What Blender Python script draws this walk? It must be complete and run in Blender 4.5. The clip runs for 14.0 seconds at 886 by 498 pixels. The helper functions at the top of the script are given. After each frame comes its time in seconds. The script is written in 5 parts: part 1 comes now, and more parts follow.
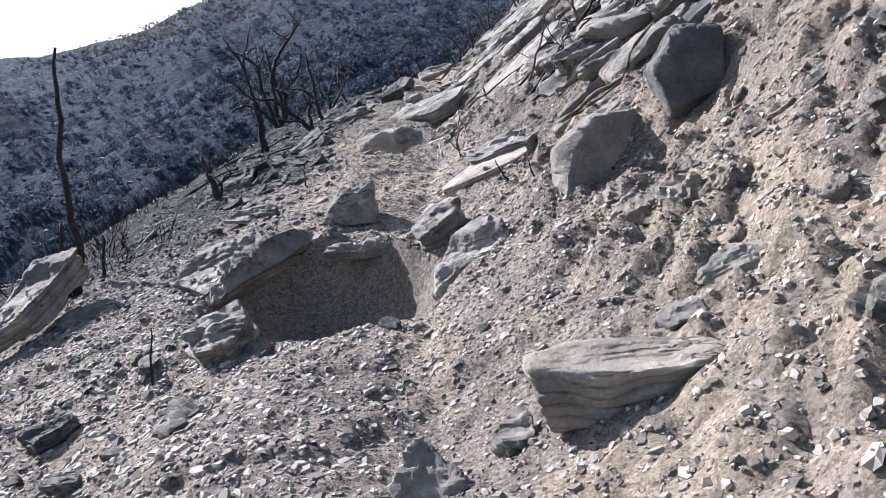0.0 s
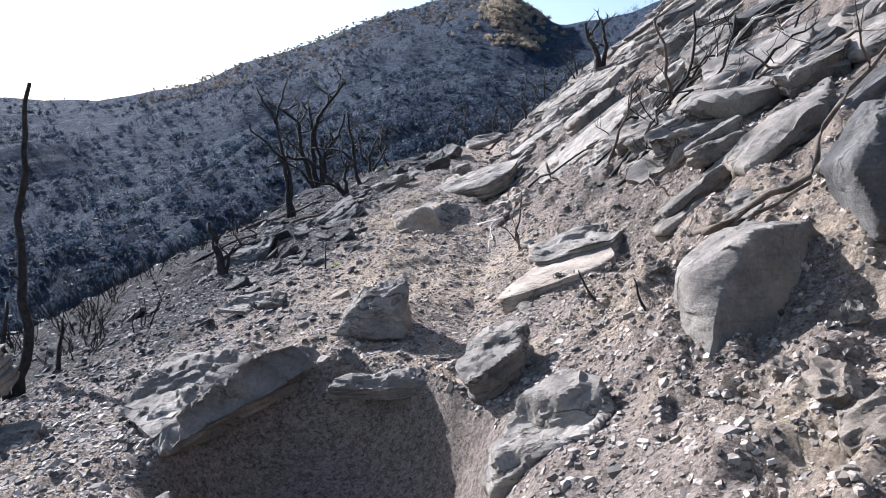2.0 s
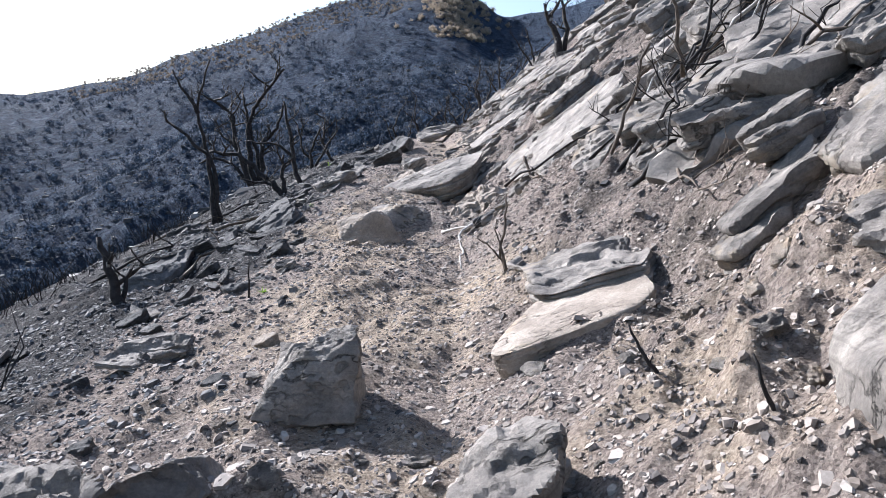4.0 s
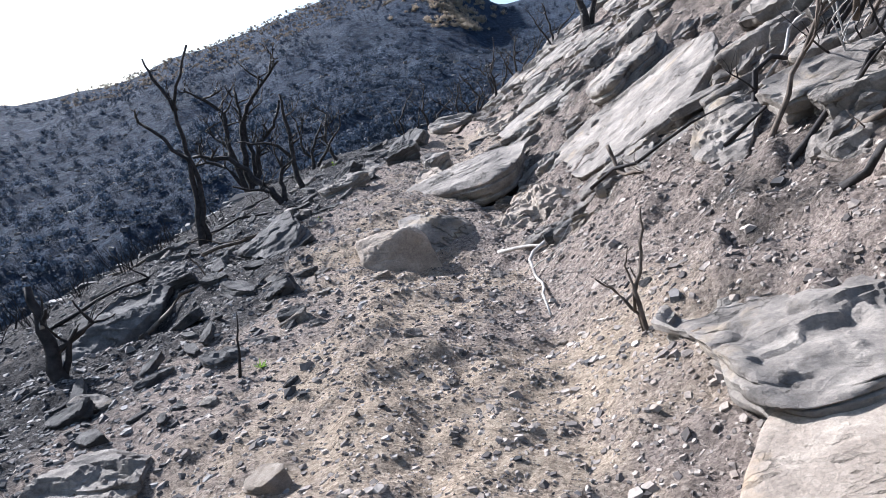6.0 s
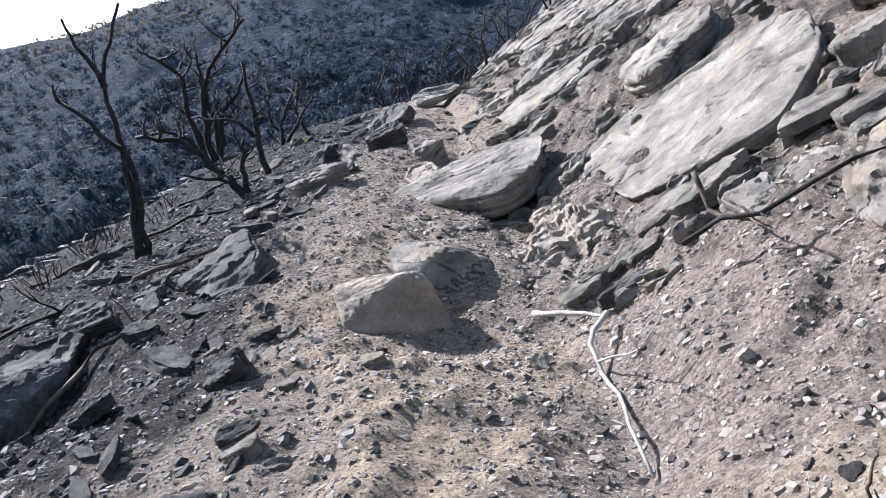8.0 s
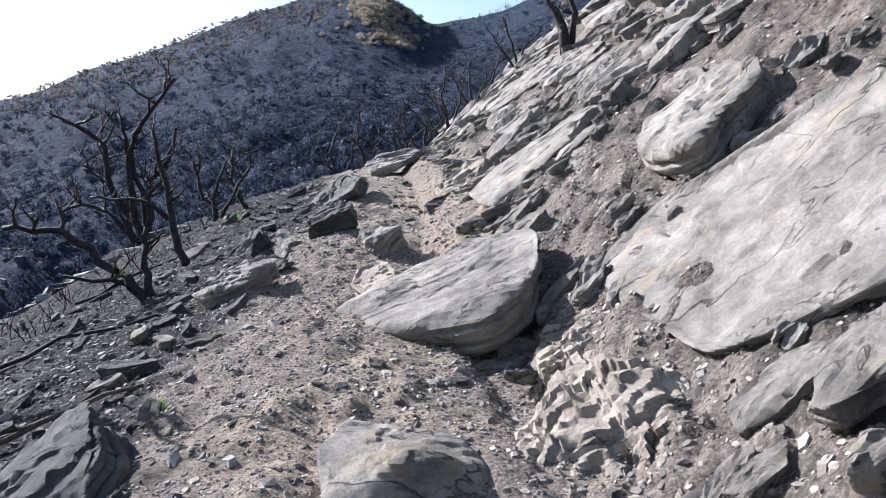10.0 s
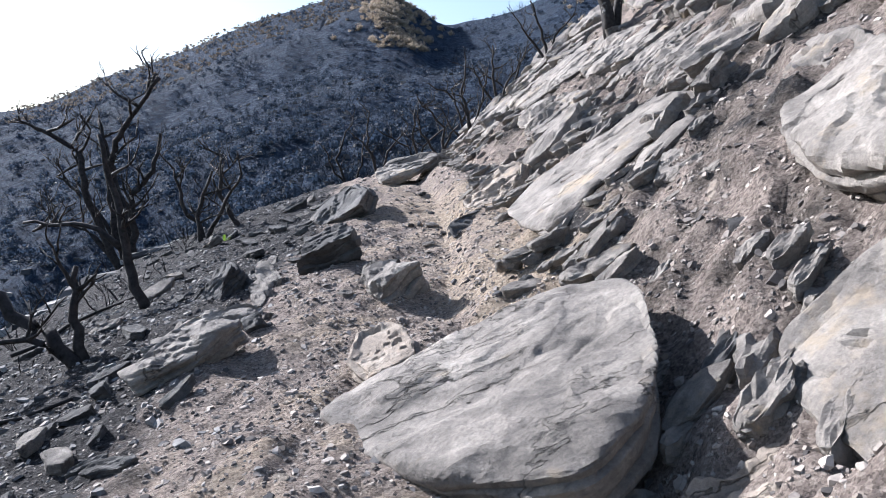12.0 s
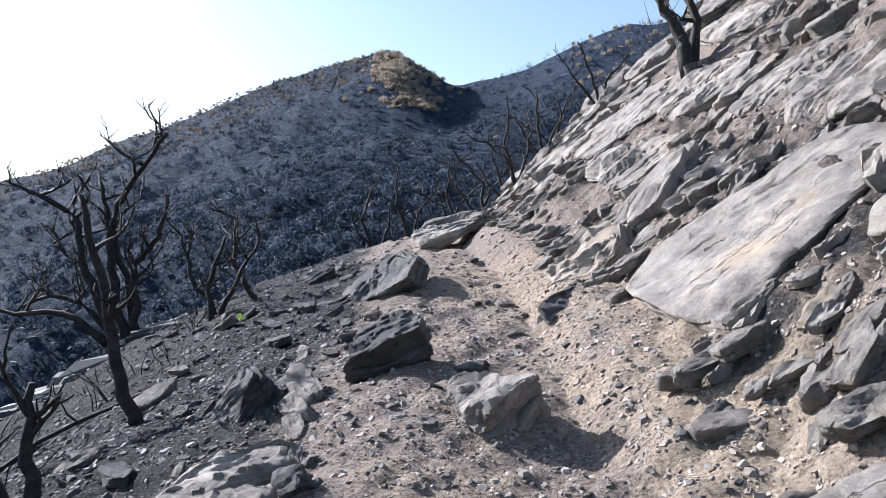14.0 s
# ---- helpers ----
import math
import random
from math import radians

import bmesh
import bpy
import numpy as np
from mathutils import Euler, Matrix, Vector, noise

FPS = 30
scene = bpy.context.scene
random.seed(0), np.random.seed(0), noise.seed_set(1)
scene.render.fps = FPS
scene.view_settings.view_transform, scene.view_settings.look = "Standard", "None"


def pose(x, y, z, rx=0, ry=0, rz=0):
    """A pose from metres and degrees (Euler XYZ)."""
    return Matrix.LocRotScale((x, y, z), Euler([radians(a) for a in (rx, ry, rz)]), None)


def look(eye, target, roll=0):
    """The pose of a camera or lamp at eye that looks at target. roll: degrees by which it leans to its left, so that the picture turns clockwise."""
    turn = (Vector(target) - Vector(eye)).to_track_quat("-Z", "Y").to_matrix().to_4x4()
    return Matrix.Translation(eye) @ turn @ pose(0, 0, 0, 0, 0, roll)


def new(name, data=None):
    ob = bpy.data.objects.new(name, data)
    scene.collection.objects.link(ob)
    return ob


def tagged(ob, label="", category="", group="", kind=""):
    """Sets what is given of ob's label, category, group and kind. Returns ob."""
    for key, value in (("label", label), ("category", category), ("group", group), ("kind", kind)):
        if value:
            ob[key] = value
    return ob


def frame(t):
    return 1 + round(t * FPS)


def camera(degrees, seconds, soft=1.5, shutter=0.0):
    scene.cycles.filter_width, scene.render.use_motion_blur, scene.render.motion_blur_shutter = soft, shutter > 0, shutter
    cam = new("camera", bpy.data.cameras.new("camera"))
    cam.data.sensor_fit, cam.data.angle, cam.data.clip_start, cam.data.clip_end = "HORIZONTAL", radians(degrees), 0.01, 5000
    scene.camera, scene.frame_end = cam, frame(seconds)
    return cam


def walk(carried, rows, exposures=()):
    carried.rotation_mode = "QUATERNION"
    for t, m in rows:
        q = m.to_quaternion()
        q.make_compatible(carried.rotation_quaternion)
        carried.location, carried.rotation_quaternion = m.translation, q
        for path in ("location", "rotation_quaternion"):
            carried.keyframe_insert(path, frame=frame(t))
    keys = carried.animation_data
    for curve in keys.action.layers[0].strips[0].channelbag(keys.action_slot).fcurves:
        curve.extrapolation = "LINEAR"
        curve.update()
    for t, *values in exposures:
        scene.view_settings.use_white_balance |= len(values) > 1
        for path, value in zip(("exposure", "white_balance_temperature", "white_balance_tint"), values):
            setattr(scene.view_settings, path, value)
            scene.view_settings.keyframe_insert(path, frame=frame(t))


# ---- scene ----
cam = camera(62.4, 14.0, soft=0.65)
METRES, EYE, TILT, LEAN, TURN = 13.0, 1.5, -10.0, 2.0, 0.0
ROWS = [
    (0.0, 0.0, 0.0, 0.0, -0.0, 0.0, -0.0),
    (0.5, -0.0042, 0.0297, 0.0013, 0.96, 2.42, -1.85),
    (1.0, -0.0127, 0.0621, 0.0126, 0.14, 3.71, -3.4),
    (1.5, -0.0149, 0.1011, 0.0183, 2.31, 5.67, -3.84),
    (2.0, -0.013, 0.1315, 0.0333, 2.42, 4.96, -4.42),
    (2.5, -0.0197, 0.1678, 0.0341, 0.75, 4.6, -4.22),
    (3.0, -0.0243, 0.1991, 0.0423, -0.9, 4.72, -4.02),
    (5.5, -0.0418, 0.3586, 0.081, -1.68, 4.45, -1.77),
    (6.0, -0.0566, 0.4, 0.0902, -1.18, 4.11, -0.48),
    (6.5, -0.0653, 0.4303, 0.109, -2.23, 3.35, -0.2),
    (7.0, -0.0636, 0.4654, 0.1171, 0.7, 1.17, 0.14),
    (7.5, -0.0614, 0.4874, 0.1323, 0.92, -1.66, -0.69),
    (8.0, -0.0725, 0.5199, 0.1397, -3.41, 1.12, -1.35),
    (8.5, -0.0817, 0.5496, 0.1515, -6.02, 4.33, -1.2),
    (11.0, -0.0559, 0.745, 0.2025, -6.17, 5.58, 0.43),
    (11.5, -0.0589, 0.7795, 0.2077, -5.52, 5.37, 1.13),
    (12.0, -0.0583, 0.8094, 0.2223, -5.22, 5.72, 0.54),
    (12.5, -0.071, 0.8403, 0.2258, -6.46, 7.32, 1.38),
    (13.0, -0.0779, 0.8727, 0.2275, -7.53, 7.36, 2.06),
    (13.5, -0.0797, 0.9063, 0.2451, -6.92, 9.97, 2.19),
    (14.0, -0.0884, 0.9352, 0.2527, -4.35, 10.25, 1.25),
]
walk(cam, [(t, pose(0, 0, EYE, TILT, LEAN, TURN) @ pose(METRES * x, METRES * y, METRES * z, 90 + pitch, roll, yaw)) for t, x, y, z, yaw, pitch, roll in ROWS], exposures=[(0.0, 1.36, 5720, 13), (14.0, 1.36, 5720, 13)])

# ---- light: a clear morning, the sun ahead and to the left ----
SUN_AZ, SUN_EL = -51.0, 31.0          # degrees from +y towards +x, and above the horizon
world = bpy.data.worlds.new("sky")
scene.world = world
world.use_nodes = True
sky = world.node_tree.nodes.new("ShaderNodeTexSky")
sky.sky_type, sky.sun_disc = "NISHITA", False
sky.sun_elevation, sky.sun_rotation = radians(SUN_EL), radians(SUN_AZ)
sky.air_density, sky.dust_density, sky.ozone_density = 1.2, 1.6, 0.5
world.node_tree.links.new(sky.outputs[0], world.node_tree.nodes["Background"].inputs[0])
world.node_tree.nodes["Background"].inputs[1].default_value = 0.078
sun_data = bpy.data.lights.new("sun", "SUN")
sun_data.energy, sun_data.angle, sun_data.color = 5.0, radians(0.5), (1.0, 0.96, 0.91)
sun_lamp = new("sun", sun_data)
sun_dir = Vector((math.sin(radians(SUN_AZ)) * math.cos(radians(SUN_EL)), math.cos(radians(SUN_AZ)) * math.cos(radians(SUN_EL)), math.sin(radians(SUN_EL))))
sun_lamp.matrix_world = look(sun_dir * 200, (0, 0, 0))


# ---- noise and the lie of the land ----
def hashed(i, j, k, seed):
    n = (i * 374761393 + j * 668265263 + k * 2147483647 + seed * 974634777) & 0xFFFFFFFF
    n = ((n ^ (n >> 13)) * 1274126177) & 0xFFFFFFFF
    n = ((n ^ (n >> 16)) * 2246822519) & 0xFFFFFFFF
    return ((n ^ (n >> 15)) & 0xFFFF) / 32767.5 - 1.0


def vnoise(x, y, z=None, seed=0):
    """Smooth value noise in -1..1 on arrays, one bump a unit."""
    x, y = np.asarray(x, float), np.asarray(y, float)
    flat = z is None
    z = np.zeros_like(x) if flat else np.asarray(z, float)
    i, j, k = (np.floor(a).astype(np.int64) for a in (x, y, z))
    fx, fy, fz = x - i, y - j, z - k
    fx, fy, fz = (f * f * (3 - 2 * f) for f in (fx, fy, fz))
    out = 0
    for a in (0, 1):
        for b in (0, 1):
            for c in (0,) if flat else (0, 1):
                w = (fx if a else 1 - fx) * (fy if b else 1 - fy) * (fz if c else 1 - fz)
                out = out + w * hashed(i + a, j + b, k + c, seed)
    return out


def fbm(x, y, z=None, octaves=4, seed=0, gain=0.5):
    out, amp, f = 0, 1.0, 1.0
    for o in range(octaves):
        out = out + amp * vnoise(x * f, y * f, None if z is None else z * f, seed + 17 * o)
        amp, f = amp * gain, f * 2.03
    return out


def step(a, b, x):
    s = np.clip((x - a) / (b - a), 0, 1)
    return s * s * (3 - 2 * s)


# the trail: how far ahead, its middle line, its height
TRAIL_Y = [-30, -3, 0, 3, 6, 8, 10, 12, 14, 16, 18, 20, 22, 25, 29, 35, 60]
TRAIL_X = [0.5, 0.1, -0.15, -0.5, -0.75, -0.75, -0.8, -1.0, -1.0, -0.85, -0.6, -0.45, -0.5, -0.6, 1.2, 9, 50]
TRAIL_Z = [-2.5, -0.15, 0.1, 0.22, 0.5, 0.76, 1.02, 1.28, 1.55, 1.82, 2.08, 2.35, 2.62, 2.9, 3.1, 3.2, 3.3]
# the skyline of the burnt hills: compass degrees, elevation
SKY_AZ = [-180, -90, -50, -30, -24, -19.5, -15.6, -11.6, -7.3, -3, 1, 4, 5.8, 10.2, 14.6, 19, 30, 90, 180]
SKY_EL = [4, 2, 3.6, 5.2, 6.6, 8.5, 9.9, 11.9, 13.6, 14.8, 15.6, 14.0, 12.5, 13.3, 14.9, 15.8, 17, 16, 4]


def smooth_interp(v, xs, ys):
    out = 0
    for d in (-0.7, -0.35, 0, 0.35, 0.7):
        out = out + np.interp(v + d, xs, ys)
    return out / 5


# where the ground is lower beside a rock: middle, half widths, depth
DIPS = [(1.38, 4.72, 0.50, 0.42, 0.28), (0.85, 7.15, 0.45, 0.65, 0.20), (-0.72, 11.05, 0.75, 0.50, 0.13), (-3.45, 11.15, 0.75, 0.55, 0.36)]


def pit(x, y):
    """How far out from the middle of the hollow, squared: 1 at its rim."""
    return ((x + 0.90) / 0.82) ** 2 + ((y - 5.05 + 0.25 * (x + 0.90)) / 0.80) ** 2


def ground(x, y, fine=True):
    x, y = np.asarray(x, float), np.asarray(y, float)
    u = x - smooth_interp(y, TRAIL_Y, TRAIL_X)
    z = smooth_interp(y, TRAIL_Y, TRAIL_Z)
    # the cut bank above the trail: gentle at first, a steep slab slope further on
    foot = smooth_interp(y, [3, 7, 10, 11.5, 13, 16, 20], [0.42, 0.5, 0.75, 0.85, 0.92, 0.6, 0.5])
    slope = smooth_interp(y, [3, 7, 10, 13, 16, 24], [0.54, 0.58, 0.8, 0.86, 0.84, 0.86])
    up = slope * np.clip(u - foot, 0, None) + 0.30 * step(8, 5, y) * np.clip(u - 1.75, 0, None)
    up = up - 0.25 * np.clip(u - 9, 0, None)
    up = np.where(up > 22, 22 + (up - 22) * 0.2, up)
    # the slope falling away below it
    fall = np.clip(-u - 0.3, 0, None)
    down = -0.26 * fall - 0.14 * np.clip(fall - 2.2, 0, None) - 0.12 * np.clip(fall - 4.0, 0, None) + 0.3 * np.clip(fall - 18, 0, None)
    near = z + up + down - 0.24 * step(0.75, 1.25, u) * step(10.0, 11.5, y)
    # the hills across the valley
    dx, dy = x + 1.0, y - 12.0
    r = np.hypot(dx, dy)
    az = np.degrees(np.arctan2(dx, dy))
    el = (np.interp(az - 0.5, SKY_AZ, SKY_EL) + np.interp(az, SKY_AZ, SKY_EL) + np.interp(az + 0.5, SKY_AZ, SKY_EL)) / 3
    broad = sum(np.interp(az + d, SKY_AZ, SKY_EL) for d in (-16, -12, -8, -4, 0, 4, 8, 12, 16)) / 9 - 1.0
    ridge = 170.0
    high = step(70, 165, r)
    top = ridge * np.tan(np.radians(el * high + broad * (1 - high))) + 2.6
    start = 13 + 20 * step(0, 45, -az) + 30 * step(8, 40, az) + 60 * step(60, 120, np.abs(az))
    s = np.clip((r - start) / (ridge - start), 0, 1)
    far = -5.0 - 6 * step(0, 45, -az) + (top + 5 + 6 * step(0, 45, -az)) * (0.75 * s + 0.25 * s * s)
    far = np.where(r > ridge, top - 0.35 * (r - ridge), far)
    far = np.maximum(far, -20 + 3 * vnoise(x / 60, y / 60, seed=5))
    rough = step(18, 45, r)
    if (r > 18).any():
        far = far + rough * (2.6 * fbm(x / 26, y / 26, octaves=3, seed=31) + 0.55 * fbm(x / 5, y / 5, octaves=3, seed=33)) * np.where(r > ridge - 25, 0.35, 1)
    far = np.where(r < 10, -30, far)
    h = np.maximum(near, far)
    # the washed-out hollow in the tread
    h = h - 0.58 * np.exp(-pit(x, y) ** 2.8)
    h = h + 0.17 * np.exp(-((pit(x, y) - 1.35) / 0.35) ** 2) * step(5.2, 5.8, y)
    # the ground drops back beside the larger rocks
    for cx, cy, rx, ry, deep in DIPS:
        h = h - deep * np.exp(-(((x - cx) / rx) ** 2 + ((y - cy) / ry) ** 2) ** 1.5)
    if fine:
        close = step(45, 20, r)
        h = h + close * (0.055 * fbm(x / 0.9, y / 0.9, octaves=3, seed=3) + 0.026 * fbm(x / 0.15, y / 0.15, octaves=2, seed=8) + 0.020 * np.abs(fbm(x / 0.30, y / 0.30, octaves=3, seed=18)))
        bank = step(0.8, 1.5, u) * (0.62 + 0.38 * step(7.5, 5.5, y)) * close
        h = h + bank * (0.17 * np.abs(fbm(x / 0.40, y / 0.40, octaves=3, seed=12)) + 0.05 * fbm(x / 0.1, y / 0.1, octaves=2, seed=14))
    return h


# ---- materials ----
def nodes_of(name):
    m = bpy.data.materials.new(name)
    m.use_nodes = True
    nt = m.node_tree
    return m, nt, nt.nodes["Principled BSDF"]


def add(nt, kind, **kw):
    n = nt.nodes.new(kind)
    for key, value in kw.items():
        n.inputs[key.replace("_", " ")].default_value = value
    return n


def noise_tex(nt, scale, detail=6, rough=0.6, coord=None):
    n = add(nt, "ShaderNodeTexNoise", Scale=scale, Detail=detail, Roughness=rough)
    if coord is not None:
        nt.links.new(coord, n.inputs["Vector"])
    return n.outputs["Fac"]


def ramp(nt, fac, stops):
    n = nt.nodes.new("ShaderNodeValToRGB")
    while len(n.color_ramp.elements) < len(stops):
        n.color_ramp.elements.new(0.5)
    for e, (p, c) in zip(n.color_ramp.elements, stops):
        e.position, e.color = p, (*c, 1) if isinstance(c, tuple) else (c, c, c, 1)
    nt.links.new(fac, n.inputs[0])
    return n.outputs[0]


def mix(nt, fac, a, b, how="MIX"):
    n = nt.nodes.new("ShaderNodeMix")
    n.data_type, n.blend_type = "RGBA", how
    for value, slot in ((fac, 0), (a, 6), (b, 7)):
        if isinstance(value, (int, float)):
            n.inputs[slot].default_value = value
        elif isinstance(value, tuple):
            n.inputs[slot].default_value = (*value, 1)
        else:
            nt.links.new(value, n.inputs[slot])
    return n.outputs[2]


def bump(nt, bsdf, height, strength, distance, before=None):
    n = add(nt, "ShaderNodeBump", Strength=strength, Distance=distance)
    nt.links.new(height, n.inputs["Height"])
    if before is not None:
        nt.links.new(before, n.inputs["Normal"])
    nt.links.new(n.outputs[0], bsdf.inputs["Normal"])
    return n.outputs[0]


def place(nt, kind="Object"):
    return nt.nodes.new("ShaderNodeTexCoord").outputs[kind]


def soil_material():
    """Burnt trail soil: grey-brown dirt, ochre subsoil on the bank and tread, char below the trail; dark scrub slopes
    far off, haze put into their blue tint.
    """
    m, nt, b = nodes_of("burnt_soil")
    p = place(nt)
    attr = nt.nodes.new("ShaderNodeAttribute")
    attr.attribute_name = "zone"
    zone = nt.nodes.new("ShaderNodeSeparateColor")
    nt.links.new(attr.outputs["Color"], zone.inputs[0])
    ochre, char, distant = zone.outputs
    grain = noise_tex(nt, 38, 8, 0.75, p)
    blotch = noise_tex(nt, 2.6, 8, 0.65, p)

    def crumbs(scale):
        """Angular crumbs of shale: a shade and a height for each."""
        warp = nt.nodes.new("ShaderNodeMapping")
        warp.inputs["Scale"].default_value = (1.0, 1.5, 1.2)
        nt.links.new(p, warp.inputs[0])
        v = add(nt, "ShaderNodeTexVoronoi", Scale=scale, Randomness=1.0)
        nt.links.new(warp.outputs[0], v.inputs["Vector"])
        shade = nt.nodes.new("ShaderNodeSeparateColor")
        nt.links.new(v.outputs["Color"], shade.inputs[0])
        return shade.outputs[0]

    coarse, small = crumbs(42), crumbs(105)
    grit = mix(nt, 0.55, mix(nt, 0.50, coarse, small), grain)
    dirt = ramp(nt, grit, [(0.22, (0.060, 0.049, 0.044)), (0.48, (0.275, 0.223, 0.190)), (0.68, (0.44, 0.367, 0.312)), (0.85, (0.60, 0.525, 0.458))])
    tan = ramp(nt, grit, [(0.22, (0.13, 0.098, 0.074)), (0.48, (0.41, 0.325, 0.242)), (0.68, (0.57, 0.465, 0.355)), (0.85, (0.70, 0.61, 0.50))])
    ash = ramp(nt, grit, [(0.22, (0.012, 0.012, 0.013)), (0.5, (0.045, 0.042, 0.042)), (0.8, (0.16, 0.15, 0.145))])
    half = nt.nodes.new("ShaderNodeMath")
    half.operation, half.inputs[1].default_value, half.inputs[2].default_value = "MULTIPLY_ADD", 1.7, -0.35
    nt.links.new(mix(nt, 0.45, blotch, noise_tex(nt, 0.8, 4, 0.6, p)), half.inputs[0])

    def masked(amount, lo, hi):
        s = nt.nodes.new("ShaderNodeMath")
        s.operation = "ADD"
        nt.links.new(amount, s.inputs[0])
        nt.links.new(half.outputs[0], s.inputs[1])
        return ramp(nt, s.outputs[0], [(lo, 0.0), (hi, 1.0)])

    col = mix(nt, masked(ochre, 0.70, 0.94), dirt, tan)
    col = mix(nt, masked(char, 0.74, 0.98), col, ash)
    # far slopes: charcoal ground with paler streaks of bare stone and patches of singed scrub, all blued to stand for
    # haze
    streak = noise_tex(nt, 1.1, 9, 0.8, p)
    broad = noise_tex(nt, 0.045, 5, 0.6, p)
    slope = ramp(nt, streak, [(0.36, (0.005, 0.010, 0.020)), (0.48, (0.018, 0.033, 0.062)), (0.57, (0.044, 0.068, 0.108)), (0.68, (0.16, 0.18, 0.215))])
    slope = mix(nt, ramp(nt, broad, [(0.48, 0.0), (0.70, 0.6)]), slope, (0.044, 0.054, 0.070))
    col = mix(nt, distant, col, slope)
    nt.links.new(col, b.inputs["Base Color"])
    b.inputs["Roughness"].default_value = 0.95
    b.inputs["Specular IOR Level"].default_value = 0.15
    rugged = nt.nodes.new("ShaderNodeMath")
    rugged.operation = "MULTIPLY"
    nt.links.new(streak, rugged.inputs[0])
    nt.links.new(distant, rugged.inputs[1])
    n0 = bump(nt, b, rugged.outputs[0], 1.0, 1.4)
    n1 = bump(nt, b, noise_tex(nt, 14, 10, 0.8, p), 1.0, 0.085, n0)
    n2 = bump(nt, b, coarse, 0.7, 0.016, n1)
    n3 = bump(nt, b, small, 0.7, 0.008, n2)
    bump(nt, b, grain, 0.8, 0.012, n3)
    return m


def rock_material(name, dark, mid, light, stain=(0.42, 0.33, 0.22), stain_from=0.60, soot=0.0, strata=26.0):
    """Weathered schist: grey with fine bedding lines, lichen-pale blotches, ochre stains and some soot."""
    m, nt, b = nodes_of(name)
    p = place(nt)
    info = nt.nodes.new("ShaderNodeObjectInfo")
    shift = nt.nodes.new("ShaderNodeVectorMath")
    shift.operation = "ADD"
    spread = nt.nodes.new("ShaderNodeMath")
    spread.operation, spread.inputs[1].default_value = "MULTIPLY", 40.0
    nt.links.new(info.outputs["Random"], spread.inputs[0])
    nt.links.new(p, shift.inputs[0])
    nt.links.new(spread.outputs[0], shift.inputs[1])
    q = shift.outputs[0]
    blotch = noise_tex(nt, 3.2, 9, 0.68, q)
    grain = noise_tex(nt, 55, 6, 0.75, q)
    col = ramp(nt, blotch, [(0.28, dark), (0.5, mid), (0.72, light)])
    col = mix(nt, 0.55, col, ramp(nt, grain, [(0.3, 0.25), (0.7, 0.75)]), "OVERLAY")
    squash = nt.nodes.new("ShaderNodeMapping")
    squash.inputs["Scale"].default_value = (1.0, 1.0, strata)
    nt.links.new(q, squash.inputs[0])
    beds = noise_tex(nt, 1.6, 6, 0.6, squash.outputs[0])
    col = mix(nt, ramp(nt, beds, [(0.32, 0.4), (0.42, 0.0)]), col, dark)
    col = mix(nt, ramp(nt, noise_tex(nt, 1.7, 7, 0.7, q), [(stain_from, 0.0), (stain_from + 0.13, 0.8)]), col, stain)
    if soot:
        col = mix(nt, ramp(nt, noise_tex(nt, 1.1, 6, 0.65, q), [(0.42, soot), (0.62, 0.0)]), col, (0.035, 0.033, 0.033))
    # hairline cracks that wander along the bedding
    stretch = nt.nodes.new("ShaderNodeMapping")
    stretch.inputs["Scale"].default_value = (1.0, 2.6, 1.6)
    nt.links.new(q, stretch.inputs[0])
    split = None
    for scale, wide in ((0.8, 0.0035), (2.1, 0.005)):
        line = ramp(nt, noise_tex(nt, scale, 5, 0.55, stretch.outputs[0]), [(0.5 - 2 * wide, 1.0), (0.5 - wide * 0.4, 0.0), (0.5 + wide * 0.4, 0.0), (0.5 + 2 * wide, 1.0)])
        gate = ramp(nt, noise_tex(nt, scale * 0.8, 3, 0.5, q), [(0.52, 1.0), (0.60, 0.0)])
        line = mix(nt, 1.0, line, gate, "LIGHTEN")
        split = line if split is None else mix(nt, 1.0, split, line, "MULTIPLY")
    col = mix(nt, 0.5, col, split, "MULTIPLY")
    nt.links.new(col, b.inputs["Base Color"])
    b.inputs["Roughness"].default_value = 0.85
    b.inputs["Specular IOR Level"].default_value = 0.25
    n0 = bump(nt, b, split, 1.0, 0.03)
    n1 = bump(nt, b, blotch, 0.45, 0.04, n0)
    n2 = bump(nt, b, beds, 0.6, 0.018, n1)
    n3 = bump(nt, b, noise_tex(nt, 17, 7, 0.75, q), 0.8, 0.022, n2)
    bump(nt, b, grain, 0.9, 0.008, n3)
    return m


def wood_material(name, dark, light, pale=0.0):
    m, nt, b = nodes_of(name)
    p = place(nt)
    f = noise_tex(nt, 16, 8, 0.7, p)
    col = ramp(nt, f, [(0.35, dark), (0.68, light)])
    if pale:
        col = mix(nt, ramp(nt, noise_tex(nt, 5, 5, 0.6, p), [(0.60, 0.0), (0.66, pale)]), col, (0.55, 0.52, 0.48))
    nt.links.new(col, b.inputs["Base Color"])
    b.inputs["Roughness"].default_value = 0.75
    b.inputs["Specular IOR Level"].default_value = 0.18
    bump(nt, b, f, 0.8, 0.01)
    return m


